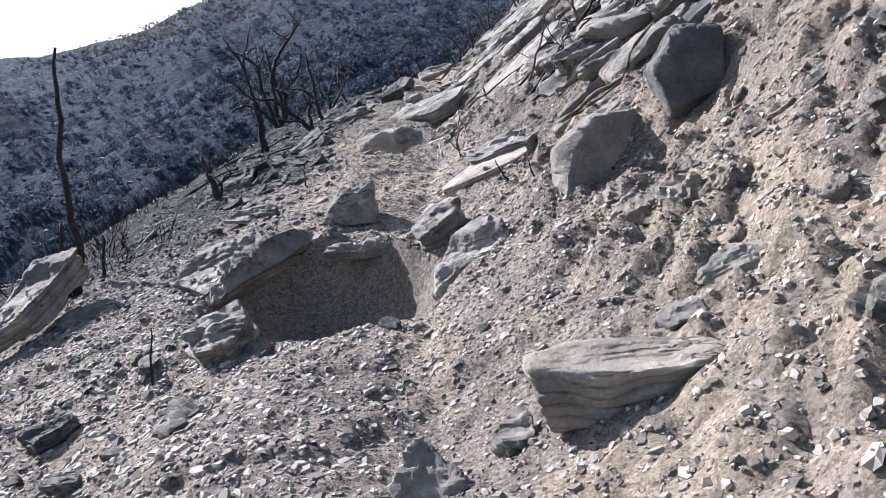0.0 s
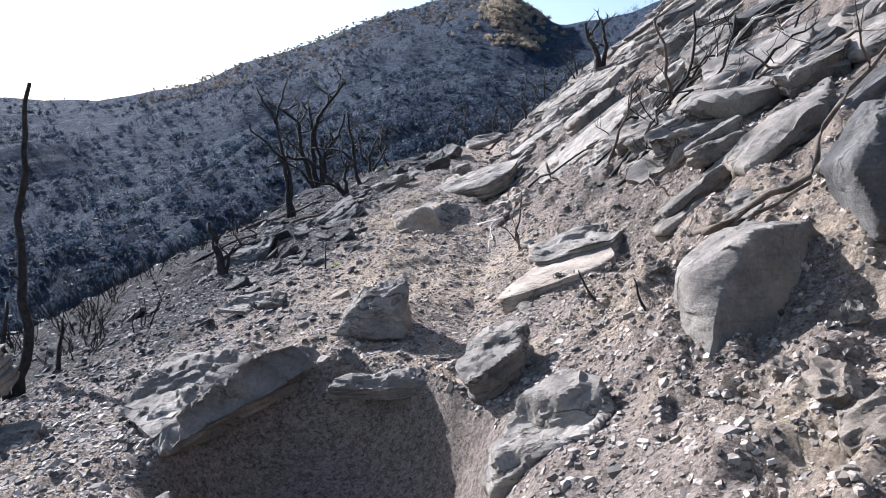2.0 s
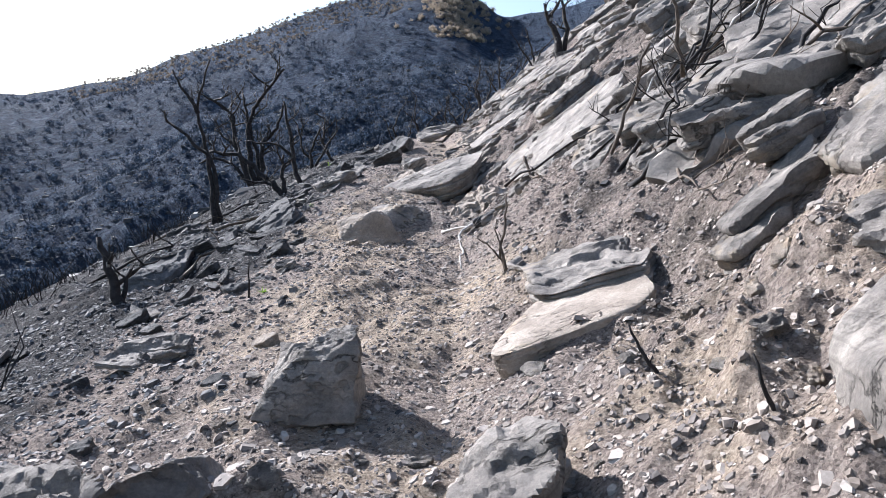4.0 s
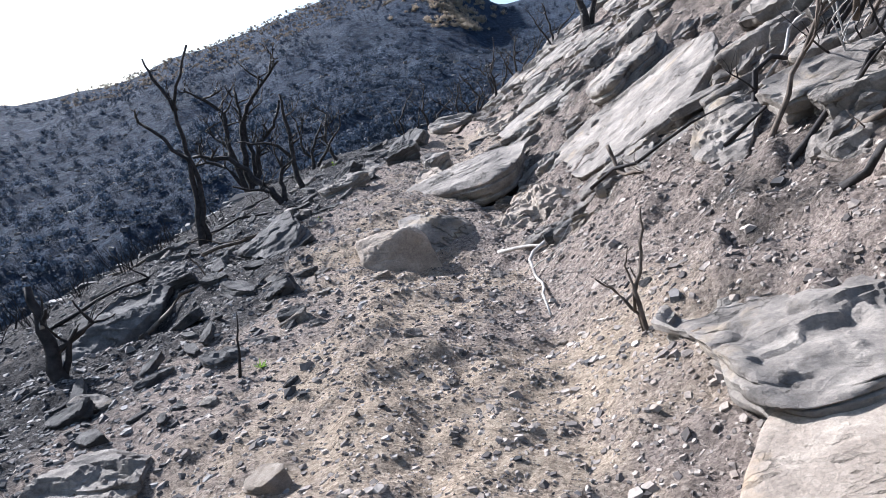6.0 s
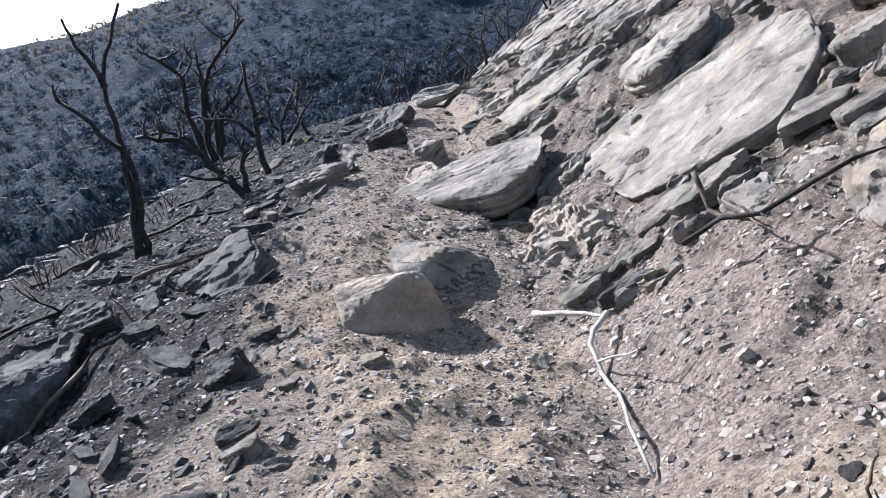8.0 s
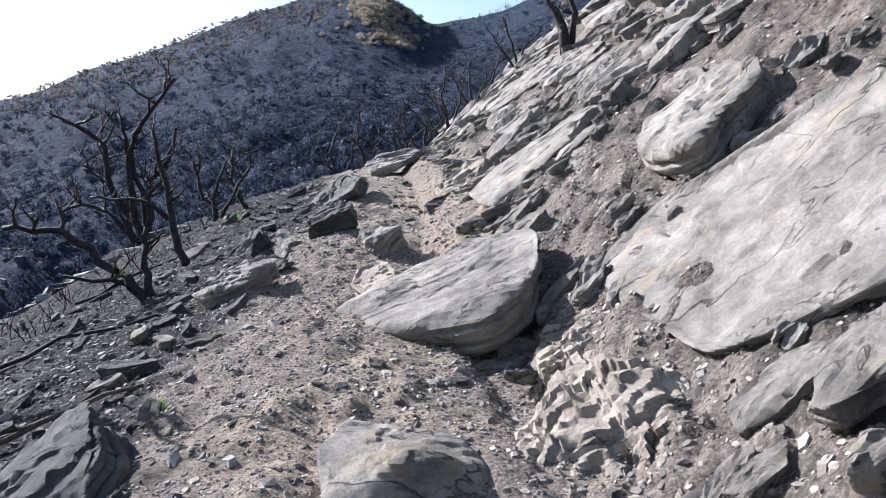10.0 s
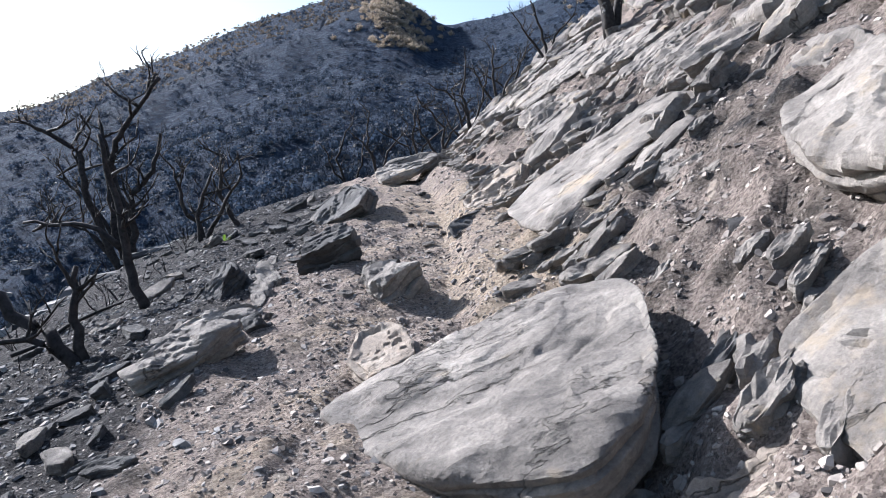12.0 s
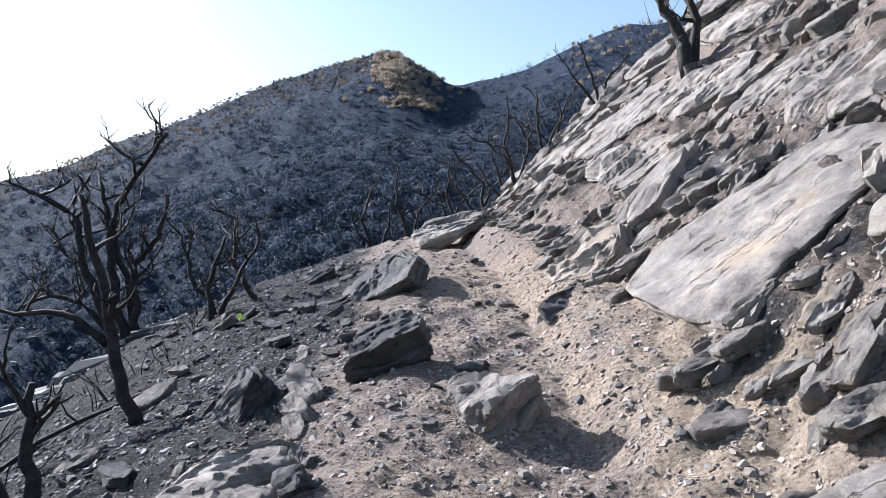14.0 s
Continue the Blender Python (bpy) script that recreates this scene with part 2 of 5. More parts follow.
SOIL = soil_material()
ROCK = rock_material("grey_schist", (0.095, 0.086, 0.077), (0.262, 0.233, 0.203), (0.45, 0.405, 0.35), stain_from=0.57, soot=0.35)
ROCK_TAN = rock_material("ochre_schist", (0.17, 0.14, 0.113), (0.32, 0.268, 0.218), (0.49, 0.425, 0.352), stain=(0.46, 0.34, 0.22), stain_from=0.56)
ROCK_DARK = rock_material("sooty_schist", (0.055, 0.053, 0.052), (0.12, 0.115, 0.11), (0.24, 0.225, 0.21), stain_from=0.68, soot=0.7)
CHAR = wood_material("charred_wood", (0.010, 0.009, 0.009), (0.045, 0.04, 0.038))
# far stems: charred, with the blue of distance haze mixed into the colour
SCRUB_HAZY = wood_material("hazy_burnt_scrub_stems", (0.014, 0.021, 0.032), (0.060, 0.078, 0.102))
SCRUB_HAZY.node_tree.nodes["Principled BSDF"].inputs["Roughness"].default_value = 1.0
SCRUB_HAZY.node_tree.nodes["Principled BSDF"].inputs["Specular IOR Level"].default_value = 0.05
CHAR_PALE = wood_material("charred_wood_with_bare_patches", (0.012, 0.011, 0.011), (0.05, 0.044, 0.04), pale=0.6)
BARE = wood_material("bare_grey_wood", (0.22, 0.20, 0.18), (0.52, 0.49, 0.45))
TWIG = wood_material("scorched_twig", (0.05, 0.038, 0.03), (0.17, 0.135, 0.105))


# ---- the ground: one sheet to the horizon ----
def graded(lo, hi, fine, grow, end_lo, end_hi):
    mid = list(np.arange(lo, hi, fine))
    out, s = [hi], fine
    while out[-1] < end_hi:
        s *= grow
        out.append(out[-1] + s)
    left, s = [lo], fine
    while left[-1] > end_lo:
        s *= grow
        left.append(left[-1] - s)
    return np.array(left[:0:-1] + mid + out)


def quick_mesh(name, verts, groups, material, smooth=False):
    """A mesh from an array of points and arrays of faces, one array for each number of corners."""
    me = bpy.data.meshes.new(name)
    verts = np.asarray(verts, np.float32)
    me.vertices.add(len(verts))
    me.vertices.foreach_set("co", verts.ravel())
    loops = np.concatenate([np.asarray(f).ravel() for f in groups]).astype(np.int32)
    sizes = np.concatenate([np.full(len(f), np.asarray(f).shape[1]) for f in groups])
    me.loops.add(len(loops))
    me.loops.foreach_set("vertex_index", loops)
    me.polygons.add(len(sizes))
    me.polygons.foreach_set("loop_start", np.concatenate([[0], np.cumsum(sizes)[:-1]]).astype(np.int32))
    me.polygons.foreach_set("use_smooth", np.full(len(sizes), smooth, dtype=bool))
    me.update(calc_edges=True)
    me.materials.append(material)
    return me


def sheet(name, xs, ys, height, material):
    gx, gy = np.meshgrid(xs, ys)
    gz = height(gx, gy)
    nx, ny = len(xs), len(ys)
    idx = np.arange(nx * ny).reshape(ny, nx)
    quads = np.stack([idx[:-1, :-1], idx[:-1, 1:], idx[1:, 1:], idx[1:, :-1]], -1).reshape(-1, 4)
    return quick_mesh(name, np.stack([gx, gy, gz], -1).reshape(-1, 3), [quads], material, True), gx, gy, gz


xs = graded(-4.2, 3.0, 0.036, 1.06, -700, 700)
ys = graded(1.4, 20.0, 0.042, 1.055, -700, 700)
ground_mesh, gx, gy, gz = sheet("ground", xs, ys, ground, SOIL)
gu = gx - smooth_interp(gy, TRAIL_Y, TRAIL_X)
gr = np.hypot(gx + 1, gy - 12)
zone = np.zeros((gx.size, 4), np.float32)
worn = np.exp(-((gu + 0.05) / 0.55) ** 2)
zone[:, 0] = np.clip(0.16 + 0.10 * step(-0.2, -0.9, gu) * step(7.0, 5.0, gy) + (0.22 + 0.10 * step(7.0, 8.5, gy) * step(12.5, 10.5, gy)) * worn * step(3.0, 8.0, gy) * (0.45 + 0.55 * step(14.5, 12.0, gy)) + 0.06 * step(0.6, 1.3, gu) * step(9, 6, gy) + 0.05 * step(0.6, 1.3, gu), 0, 1).ravel()
patches = [(-0.12, 3.7, 0.22, 0.75), (0.45, 2.0, 0.35, 0.3), (-0.1, 8.5, 0.35, 0.55), (-0.87, 9.43, 0.30, 0.16), (-0.42, 10.5, 0.25, 0.4), (-1.7, 11.4, 0.4, 0.3), (0.4, 15.9, 0.5, 0.5),
           (0.22, 15.2, 0.4, 0.6), (0.1, 18.5, 0.6, 2.2), (-0.5, 13.1, 0.3, 0.2), (1.4, 11.2, 0.3, 0.9), (1.35, 3.2, 0.25, 0.5), (1.5, 2.2, 0.25, 0.4)]
bare = sum(np.exp(-((gx - a) / c) ** 2 - ((gy - b) / d) ** 2) for a, b, c, d in patches)
zone[:, 0] = np.clip(zone[:, 0] + 0.30 * np.clip(bare, 0, 1).ravel(), 0, 1)
zone[:, 1] = np.clip(0.66 * (step(-0.4, -2.7, gu) * step(13, 9, gy) + step(-0.2, -1.5, gu) * step(9, 12, gy)) * (0.08 + 0.92 * step(4.5, 10, gy)), 0, 1).ravel()
zone[:, 1] = np.clip(zone[:, 1] + (0.64 * step(-3.0, -5.0, gu) * step(14, 8, gy) + 0.32 * step(0.8, 1.5, gu) * step(5.0, 7.5, gy)).ravel(), 0, 0.7)
# where the haze-blue colour of the far slopes takes over
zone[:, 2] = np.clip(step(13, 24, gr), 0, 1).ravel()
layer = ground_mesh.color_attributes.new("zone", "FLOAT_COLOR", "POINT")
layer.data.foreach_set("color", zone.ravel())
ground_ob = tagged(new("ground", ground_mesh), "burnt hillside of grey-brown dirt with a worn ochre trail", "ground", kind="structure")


# ---- makers: rocks ----
def cube_sphere(n):
    """Points and quads of a cube whose faces are grids n wide, welded."""
    pts, quads, seen = [], [], {}
    for axis in range(3):
        for side in (-1, 1):
            ids = np.zeros((n + 1, n + 1), int)
            for i in range(n + 1):
                for j in range(n + 1):
                    a, b = math.tan((2 * i / n - 1) * math.pi / 4), math.tan((2 * j / n - 1) * math.pi / 4)
                    p = [0, 0, 0]
                    p[axis], p[(axis + 1) % 3], p[(axis + 2) % 3] = side, a * side, b
                    key = tuple(round(v, 5) for v in p)
                    if key not in seen:
                        seen[key] = len(pts)
                        pts.append(p)
                    ids[i, j] = seen[key]
            for i in range(n):
                for j in range(n):
                    quads.append((ids[i, j], ids[i + 1, j], ids[i + 1, j + 1], ids[i, j + 1]))
    return np.array(pts, float), quads


CUBES = {n: cube_sphere(n) for n in (7, 12, 16, 26, 38, 56)}


def hull(points):
    pts = sorted(set(points))
    def half(seq):
        out = []
        for p in seq:
            while len(out) > 1 and (out[-1][0] - out[-2][0]) * (p[1] - out[-2][1]) - (out[-1][1] - out[-2][1]) * (p[0] - out[-2][0]) <= 0:
                out.pop()
            out.append(p)
        return out
    return half(pts)[:-1] + half(pts[::-1])[:-1]


def outline_planes(outline, thick, rng, smooth):
    """The faces of a slab with a given top outline, its corners broken off: normals, distances from its middle, the middle, half sizes."""
    ring = hull(list(outline))
    cx, cy = (sum(p[k] for p in ring) / len(ring) for k in (0, 1))
    ex = max(abs(p[0] - cx) for p in ring)
    ey = max(abs(p[1] - cy) for p in ring)
    mid = Vector((cx, cy, -thick / 2))
    planes = [((0, 0, 1), thick / 2), ((0, 0, -1), thick / 2)]
    for k in range(len(ring)):
        (ax, ay), (bx, by) = ring[k], ring[(k + 1) % len(ring)]
        side = Vector((by - ay, ax - bx, 0))
        if side.length < 1e-4:
            continue
        side.normalize()
        tilted = (side + Vector((0, 0, rng.uniform(-0.30, 0.12)))).normalized()
        planes.append((tuple(tilted), max(0.02, tilted.dot(Vector((ax, ay, 0)) - mid))))
    for k in range((7, 2, 0)[smooth]):
        a = rng.uniform(0, 6.28)
        cut = Vector((math.cos(a) / max(ex, 0.01), math.sin(a) / max(ey, 0.01), rng.uniform(-0.5, 1.0) * 1.6 / thick)).normalized()
        far = max(cut.dot(Vector((x - cx, y - cy, h))) for x, y in ring for h in (-thick / 2, thick / 2))
        planes.append((tuple(cut), far * rng.uniform(0.74, 0.93)))
    return planes, np.array([cx, cy, -thick / 2]), (ex, ey, thick / 2)


def corner_planes(corners):
    """The faces of the block that these corners span, about their middle."""
    bm = bmesh.new()
    mid = sum((Vector(c) for c in corners), Vector()) / len(corners)
    for c in corners:
        bm.verts.new(Vector(c) - mid)
    bmesh.ops.convex_hull(bm, input=bm.verts[:])
    bmesh.ops.recalc_face_normals(bm, faces=bm.faces[:])
    planes = [(tuple(f.normal), max(0.02, f.normal.dot(f.verts[0].co))) for f in bm.faces if f.calc_area() > 1e-4]
    bm.free()
    half = tuple(max(abs(c[k] - mid[k]) for c in corners) for k in range(3))
    return planes, np.array(mid), half


def rock_mesh(name, outline, thick, n, seed, rough=1.0, smooth=0, cracks=0.0, material=None, corners=None, crumple=0.0):
    """A block of schist: flat broken faces, a top that flakes off in thin steps, a rim split into beds."""
    rng = random.Random(seed)
    planes, mid, (ex, ey, ez) = corner_planes(corners) if corners else outline_planes(outline, thick, rng, smooth)
    thick = 2 * ez
    size = math.sqrt(ex * ey)
    normal = np.array([p[0] for p in planes])
    dist = np.array([p[1] for p in planes])
    d, quads = CUBES[n]
    d = d * np.array([ex, ey, max(ez, 0.25 * size)])
    q = np.clip((d @ normal.T) / dist, 1e-6, None)
    k = 24.0 if smooth else 80.0
    big = q.max(1, keepdims=True)
    r = 1 / (big[:, 0] * ((q / big) ** k).sum(1) ** (1 / k))
    nrm = ((q / big) ** min(k, 16.0)) @ normal
    nrm /= np.linalg.norm(nrm, axis=1, keepdims=True) + 1e-9
    p = d * r[:, None]
    off = seed * 3.77
    f = 1 / max(size, 0.05)
    x, y, z = p.T
    swell = fbm(x * f * 1.5 + off, y * f * 1.5, z * f * 1.5, 3, 2)
    crumb = fbm(x * f * 5 + off, y * f * 5, z * f * 5, 3, 9)
    chip = vnoise(x * f * 13 + off, y * f * 13, z * f * 13, 6)
    edge = np.clip(1.25 * (1 - np.abs(nrm[:, 2])), 0, 1)
    calm = 1 - 0.4 * smooth
    amount = size * (0.035 * swell + 0.020 * rough * crumb + 0.010 * rough * chip) * calm
    # thin flakes lost from the top, each with a sharp wandering edge
    lost = vnoise(x * f * 1.1 + off + 0.35 * crumb, y * f * 2.6 + 0.5 * swell, z * f * 1.2, 15) + 0.16 * vnoise(x * f * 4 + off, y * f * 7, z * f * 4, 23)
    flake = sum(step(a, a + 0.07, lost) for a in (-0.45, -0.12, 0.16, 0.42))
    amount += min(0.022, 0.055 * size) * rough * (1 - 0.45 * smooth) * (flake - 2) * np.clip(1.3 * np.abs(nrm[:, 2]) - 0.2, 0, 1)
    # the rim: beds that stand out and draw back by turns
    bed_h = max(0.012, min(0.05, thick / 6), 7 * thick / n)
    lift = z / bed_h + 1.1 * vnoise(x * f * 1.3 + off, y * f * 1.3, seed=seed + 3)
    bed_no = np.floor(lift)
    inset = vnoise(bed_no * 7.31 + off, x * f * 1.6, y * f * 1.6, 4)
    gap = step(0.16, 0.0, np.minimum(lift - bed_no, bed_no + 1 - lift))
    amount += edge * (min(0.045, thick * 0.17) * inset - min(0.014, thick * 0.06) * gap) * (1 - 0.4 * smooth) * (1.0 if corners is None else 0.25)
    if rough > 1.5:
        amount += size * 0.18 * (np.abs(fbm(x * f * 4 + off, y * f * 1.6, z * f * 2, 3, 21)) - 0.3)
    if cracks:
        wx = x + 0.10 * vnoise(x * 4, y * 4, seed=seed)
        line = np.abs(vnoise(wx * 1.1 + off, y * 3.0 + 0.9 * vnoise(x * 3, y * 3, seed=seed + 4), seed=seed + 2))
        gate = step(-0.15, 0.25, vnoise(x * 1.3 + off, y * 1.3, seed=seed + 7))
        ledge = step(0.0, 0.05, vnoise(x * 1.3 + off, y * 2.6 + 0.6 * vnoise(x * 4, y * 4, seed=seed), seed=seed + 12)) - 0.5
        amount -= cracks * np.clip(nrm[:, 2], 0, 1) * (0.035 * np.exp(-(line / 0.045) ** 2) * gate - 0.020 * ledge)
    if crumple:
        # beds standing on edge, folded and broken across
        fold = (x * 0.45 - y) * 5.5 + 1.6 * fbm(x * 2.6 + off, y * 2.6, seed=seed) + 2.2 * z
        tooth = fold - np.floor(fold)
        broken = np.floor(fbm(x * 4.5 + off, y * 3.0, octaves=2, seed=seed + 5) * 2.5) / 2.5
        amount += crumple * np.clip(nrm[:, 2], 0, 1) * (0.045 * (tooth - 0.5) * vnoise(np.floor(fold) * 3.3, x * 3, seed=seed + 8) + 0.030 * tooth + 0.050 * broken + 0.018 * fbm(x * 9, y * 9, octaves=3, seed=seed + 6))
    p = p + nrm * amount[:, None]
    if not corners:
        p = p + mid
    me = quick_mesh(name, p, [np.array(quads)], material or ROCK, True)
    me.set_sharp_from_angle(angle=radians(24))
    return me


ROCK_WORDS = {"grey_schist": "grey angular rock slab with layered edges", "ochre_schist": "ochre-stained weathered rock in the trail dirt",
              "sooty_schist": "soot-darkened angular rock on burnt ground"}
ROCK_SPOTS = []


def facing(centre, n):
    z = Vector(n).normalized()
    x = (Vector((1, 0, 0)) - z.x * z).normalized()
    y = z.cross(x)
    m = Matrix((x, y, z)).transposed().to_4x4()
    m.translation = centre
    return m


def slab(centre, n, outline, thick, material=None, rough=1.0, smooth=0, cracks=0.0, label="", name="rock"):
    seed = len(ROCK_SPOTS) + 1
    reach = max(math.hypot(x, y) for x, y in outline)
    ROCK_SPOTS.append((centre[0], centre[1], reach))
    grid = 56 if reach > 0.7 else 38 if reach > 0.3 else 26 if reach > 0.15 else 16
    material = material or ROCK
    ob = new(name, rock_mesh(name, outline, thick, grid, seed, rough, smooth, cracks, material))
    ob.matrix_world = facing(centre, n)
    return tagged(ob, label or ROCK_WORDS[material.name], "rock")


def block(corners, label, material=None, rough=1.0, smooth=0, name="boulder"):
    """A chunky boulder given by its corners."""
    mid = sum((Vector(c) for c in corners), Vector()) / len(corners)
    reach = max(math.hypot(c[0] - mid.x, c[1] - mid.y) for c in corners)
    seed = len(ROCK_SPOTS) + 1
    ROCK_SPOTS.append((mid.x, mid.y, reach))
    ob = new(name, rock_mesh(name, None, 0, 38, seed, rough, smooth, 0, material or ROCK, corners))
    ob.location = mid
    return tagged(ob, label, "rock")


def outcrop(centre, n, outline, thick, label, seed):
    """Crumpled bedrock: thin beds on edge, folded and broken, half buried in the bank."""
    ROCK_SPOTS.append((centre[0], centre[1], max(math.hypot(x, y) for x, y in outline)))
    thing = new("bedrock_outcrop", rock_mesh("bedrock_outcrop", outline, thick, 56, seed, 1.0, 0, 0, ROCK_TAN, None, 1.0))
    thing.matrix_world = facing(centre, n)
    return tagged(thing, label, "bedrock")


# ---- the rocks that lie along the trail, one by one ----
slab((0.629, 2.416, 0.686), (-0.08, -0.22, 0.97), [(-0.37, -0.09), (-0.08, -0.09), (0.23, -0.1), (0.42, 0.02), (0.39, 0.06), (-0.22, 0.13), (-0.38, 0.07)], 0.22, material=ROCK_TAN, smooth=1, rough=0.7, label='long grey bench-like boulder with a sunlit ochre top', name='boulder')
slab((0.229, 2.515, 0.391), (-0.1, -0.3, 0.95), [(-0.04, -0.1), (0.05, -0.06), (0.07, 0.05), (0.03, 0.13), (-0.11, -0.03)], 0.08)
slab((-1.356, 4.076, 0.349), (-0.25, -0.35, 0.9), [(-0.1, -0.2), (0.11, -0.18), (0.21, 0.0), (0.07, 0.29), (-0.29, 0.09)], 0.2, cracks=1.0)
slab((-1.856, 5.895, 0.439), (-0.36, -0.28, 0.89), [(-0.03, -0.5), (0.23, -0.2), (0.45, 0.03), (0.12, 0.3), (-0.29, 0.41), (-0.48, -0.04)], 0.14, label="low pale slab half buried at the trail's edge")
slab((-1.455, 5.693, 0.465), (0.3, -0.72, 0.62), [(-0.33, -0.42), (-0.12, -0.23), (0.16, 0.03), (0.46, 0.32), (0.38, 0.43), (0.06, 0.25), (-0.18, -0.03), (-0.43, -0.35)], 0.22, label='long grey slab with a shaded side overhanging a hollow', name='boulder')
slab((0.114, 4.791, 0.654), (-0.47, -0.4, 0.79), [(-0.27, -0.21), (0.01, -0.26), (0.2, -0.13), (0.3, 0.01), (0.26, 0.14), (0.08, 0.34), (-0.2, 0.17), (-0.37, -0.06)], 0.42, label='grey angular boulder with a pale pitted face', name='boulder')
slab((-0.088, 5.656, 0.77), (-0.44, -0.25, 0.86), [(-0.17, -0.24), (-0.0, -0.23), (0.17, -0.07), (0.23, 0.11), (0.12, 0.24), (-0.16, 0.23), (-0.21, -0.02)], 0.2)
slab((-0.685, 5.774, 0.538), (-0.1, -0.3, 0.95), [(-0.02, -0.09), (0.15, -0.05), (0.33, -0.01), (0.22, 0.1), (-0.08, 0.08), (-0.26, 0.03), (-0.33, -0.06)], 0.09, rough=1.5)
block([(-1.13, 6.60, 0.60), (-0.66, 6.58, 0.60), (-0.66, 6.70, 1.00), (-0.93, 6.72, 0.92), (-0.72, 6.95, 0.97), (-1.08, 7.02, 0.82), (-0.62, 6.95, 0.55), (-1.1, 7.0, 0.5)],
      "wedge-shaped grey rock standing on the trail", name="rock")
slab((0.588, 7.855, 1.288), (-0.32, -0.02, 0.95), [(-0.42, -0.41), (-0.33, -0.56), (0.06, -0.59), (0.24, -0.61), (0.31, -0.41), (0.51, 0.48), (0.28, 0.89), (-0.12, 0.87), (-0.52, 0.34)], 0.24, cracks=1.0, label='dark layered slab lying on a smooth flat slab', name='boulder')
slab((0.405, 7.093, 1.056), (-0.36, -0.12, 0.92), [(-0.42, -0.29), (-0.2, -0.23), (0.07, -0.28), (0.29, -0.23), (0.42, -0.07), (0.43, 0.19), (0.34, 0.32), (0.09, 0.39), (-0.16, 0.33), (-0.36, 0.06), (-0.49, -0.2)], 0.16, smooth=2, material=ROCK_TAN, label='smooth pale grey flat slab set in the dirt', name='boulder')
block([(0.80, 4.76, 0.85), (0.80, 4.76, 1.08), (0.70, 5.0, 1.27), (0.74, 5.15, 0.85), (1.02, 4.98, 1.50), (1.33, 5.2, 1.55), (1.56, 5.3, 1.38), (1.5, 5.1, 0.95), (1.1, 5.6, 1.5), (1.4, 5.65, 1.45), (0.82, 5.5, 1.25), (1.3, 5.6, 0.85)],
      "large wedge-shaped grey boulder with a shaded side", smooth=1)
block([(1.39, 5.0, 1.78), (1.52, 4.9, 1.50), (1.88, 4.92, 1.65), (1.87, 5.0, 2.06), (1.56, 5.1, 2.04), (1.45, 5.45, 1.8), (1.7, 5.55, 2.12), (1.97, 5.5, 2.05), (1.6, 5.3, 1.35), (2.0, 5.3, 1.45)],
      "large brown-grey boulder on the bank", ROCK_DARK, smooth=1)
slab((1.099, 2.76, 0.918), (-0.54, -0.44, 0.72), [(-0.11, -0.09), (0.03, -0.12), (0.14, -0.08), (0.18, 0.0), (0.07, 0.13), (-0.13, 0.11), (-0.19, 0.04)], 0.25)
slab((0.869, 2.699, 0.76), (-0.34, -0.25, 0.91), [(-0.05, -0.09), (0.11, -0.08), (0.1, 0.05), (-0.04, 0.09), (-0.12, 0.03)], 0.1)
slab((1.137, 2.248, 0.852), (-0.35, -0.32, 0.88), [(-0.03, -0.07), (0.06, -0.06), (0.08, 0.06), (-0.02, 0.1), (-0.09, -0.03)], 0.12)
slab((-2.989, 5.839, 0.047), (-0.2, -0.2, 0.96), [(-0.08, -0.25), (0.28, -0.16), (0.25, 0.14), (-0.13, 0.25), (-0.31, 0.02)], 0.1)
slab((-3.474, 5.945, 0.28), (-0.31, -0.4, 0.86), [(0.08, -0.48), (0.26, -0.03), (0.26, 0.4), (0.02, 0.59), (-0.14, 0.33), (-0.17, -0.24), (-0.3, -0.57)], 0.25)
slab((-0.102, 2.391, 0.292), (-0.1, -0.6, 0.8), [(-0.11, -0.13), (0.13, -0.15), (0.15, -0.05), (0.03, 0.09), (-0.01, 0.17), (-0.07, 0.1), (-0.13, -0.05)], 0.2)
slab((-2.098, 3.573, 0.017), (-0.31, -0.21, 0.93), [(0.0, -0.15), (0.16, -0.01), (0.08, 0.1), (-0.07, 0.1), (-0.17, -0.03)], 0.08, material=ROCK_DARK)
slab((-1.742, 2.974, 0.018), (-0.1, -0.2, 0.97), [(-0.06, -0.04), (0.11, -0.05), (0.09, 0.03), (-0.02, 0.05), (-0.12, 0.01)], 0.06)
slab((-2.171, 4.355, 0.062), (-0.2, -0.2, 0.96), [(-0.01, -0.14), (0.15, -0.06), (0.11, 0.08), (-0.07, 0.15), (-0.18, -0.03)], 0.06)
slab((-2.19, 8.334, 0.56), (-0.2, -0.15, 0.97), [(-0.09, -0.2), (0.28, -0.23), (0.26, 0.02), (-0.15, 0.3), (-0.3, 0.11)], 0.07)
slab((-2.18, 8.142, 0.542), (-0.1, -0.16, 0.98), [(0.0, -0.22), (0.27, -0.03), (0.21, 0.18), (-0.2, 0.22), (-0.28, -0.14)], 0.06)
block([(-3.04, 12.0, 0.87), (-3.03, 11.6, 0.77), (-3.73, 11.5, 0.58), (-3.72, 11.1, 0.3), (-3.46, 11.0, 0.21), (-3.08, 11.4, 0.36), (-3.55, 11.9, 0.75), (-3.09, 12.0, 0.52), (-3.08, 11.6, 0.42), (-3.77, 11.1, -0.05), (-3.51, 11.0, -0.14), (-3.13, 11.4, 0.01)],
      "long sooty rock lying below the trail beside a burnt stump", ROCK_DARK)
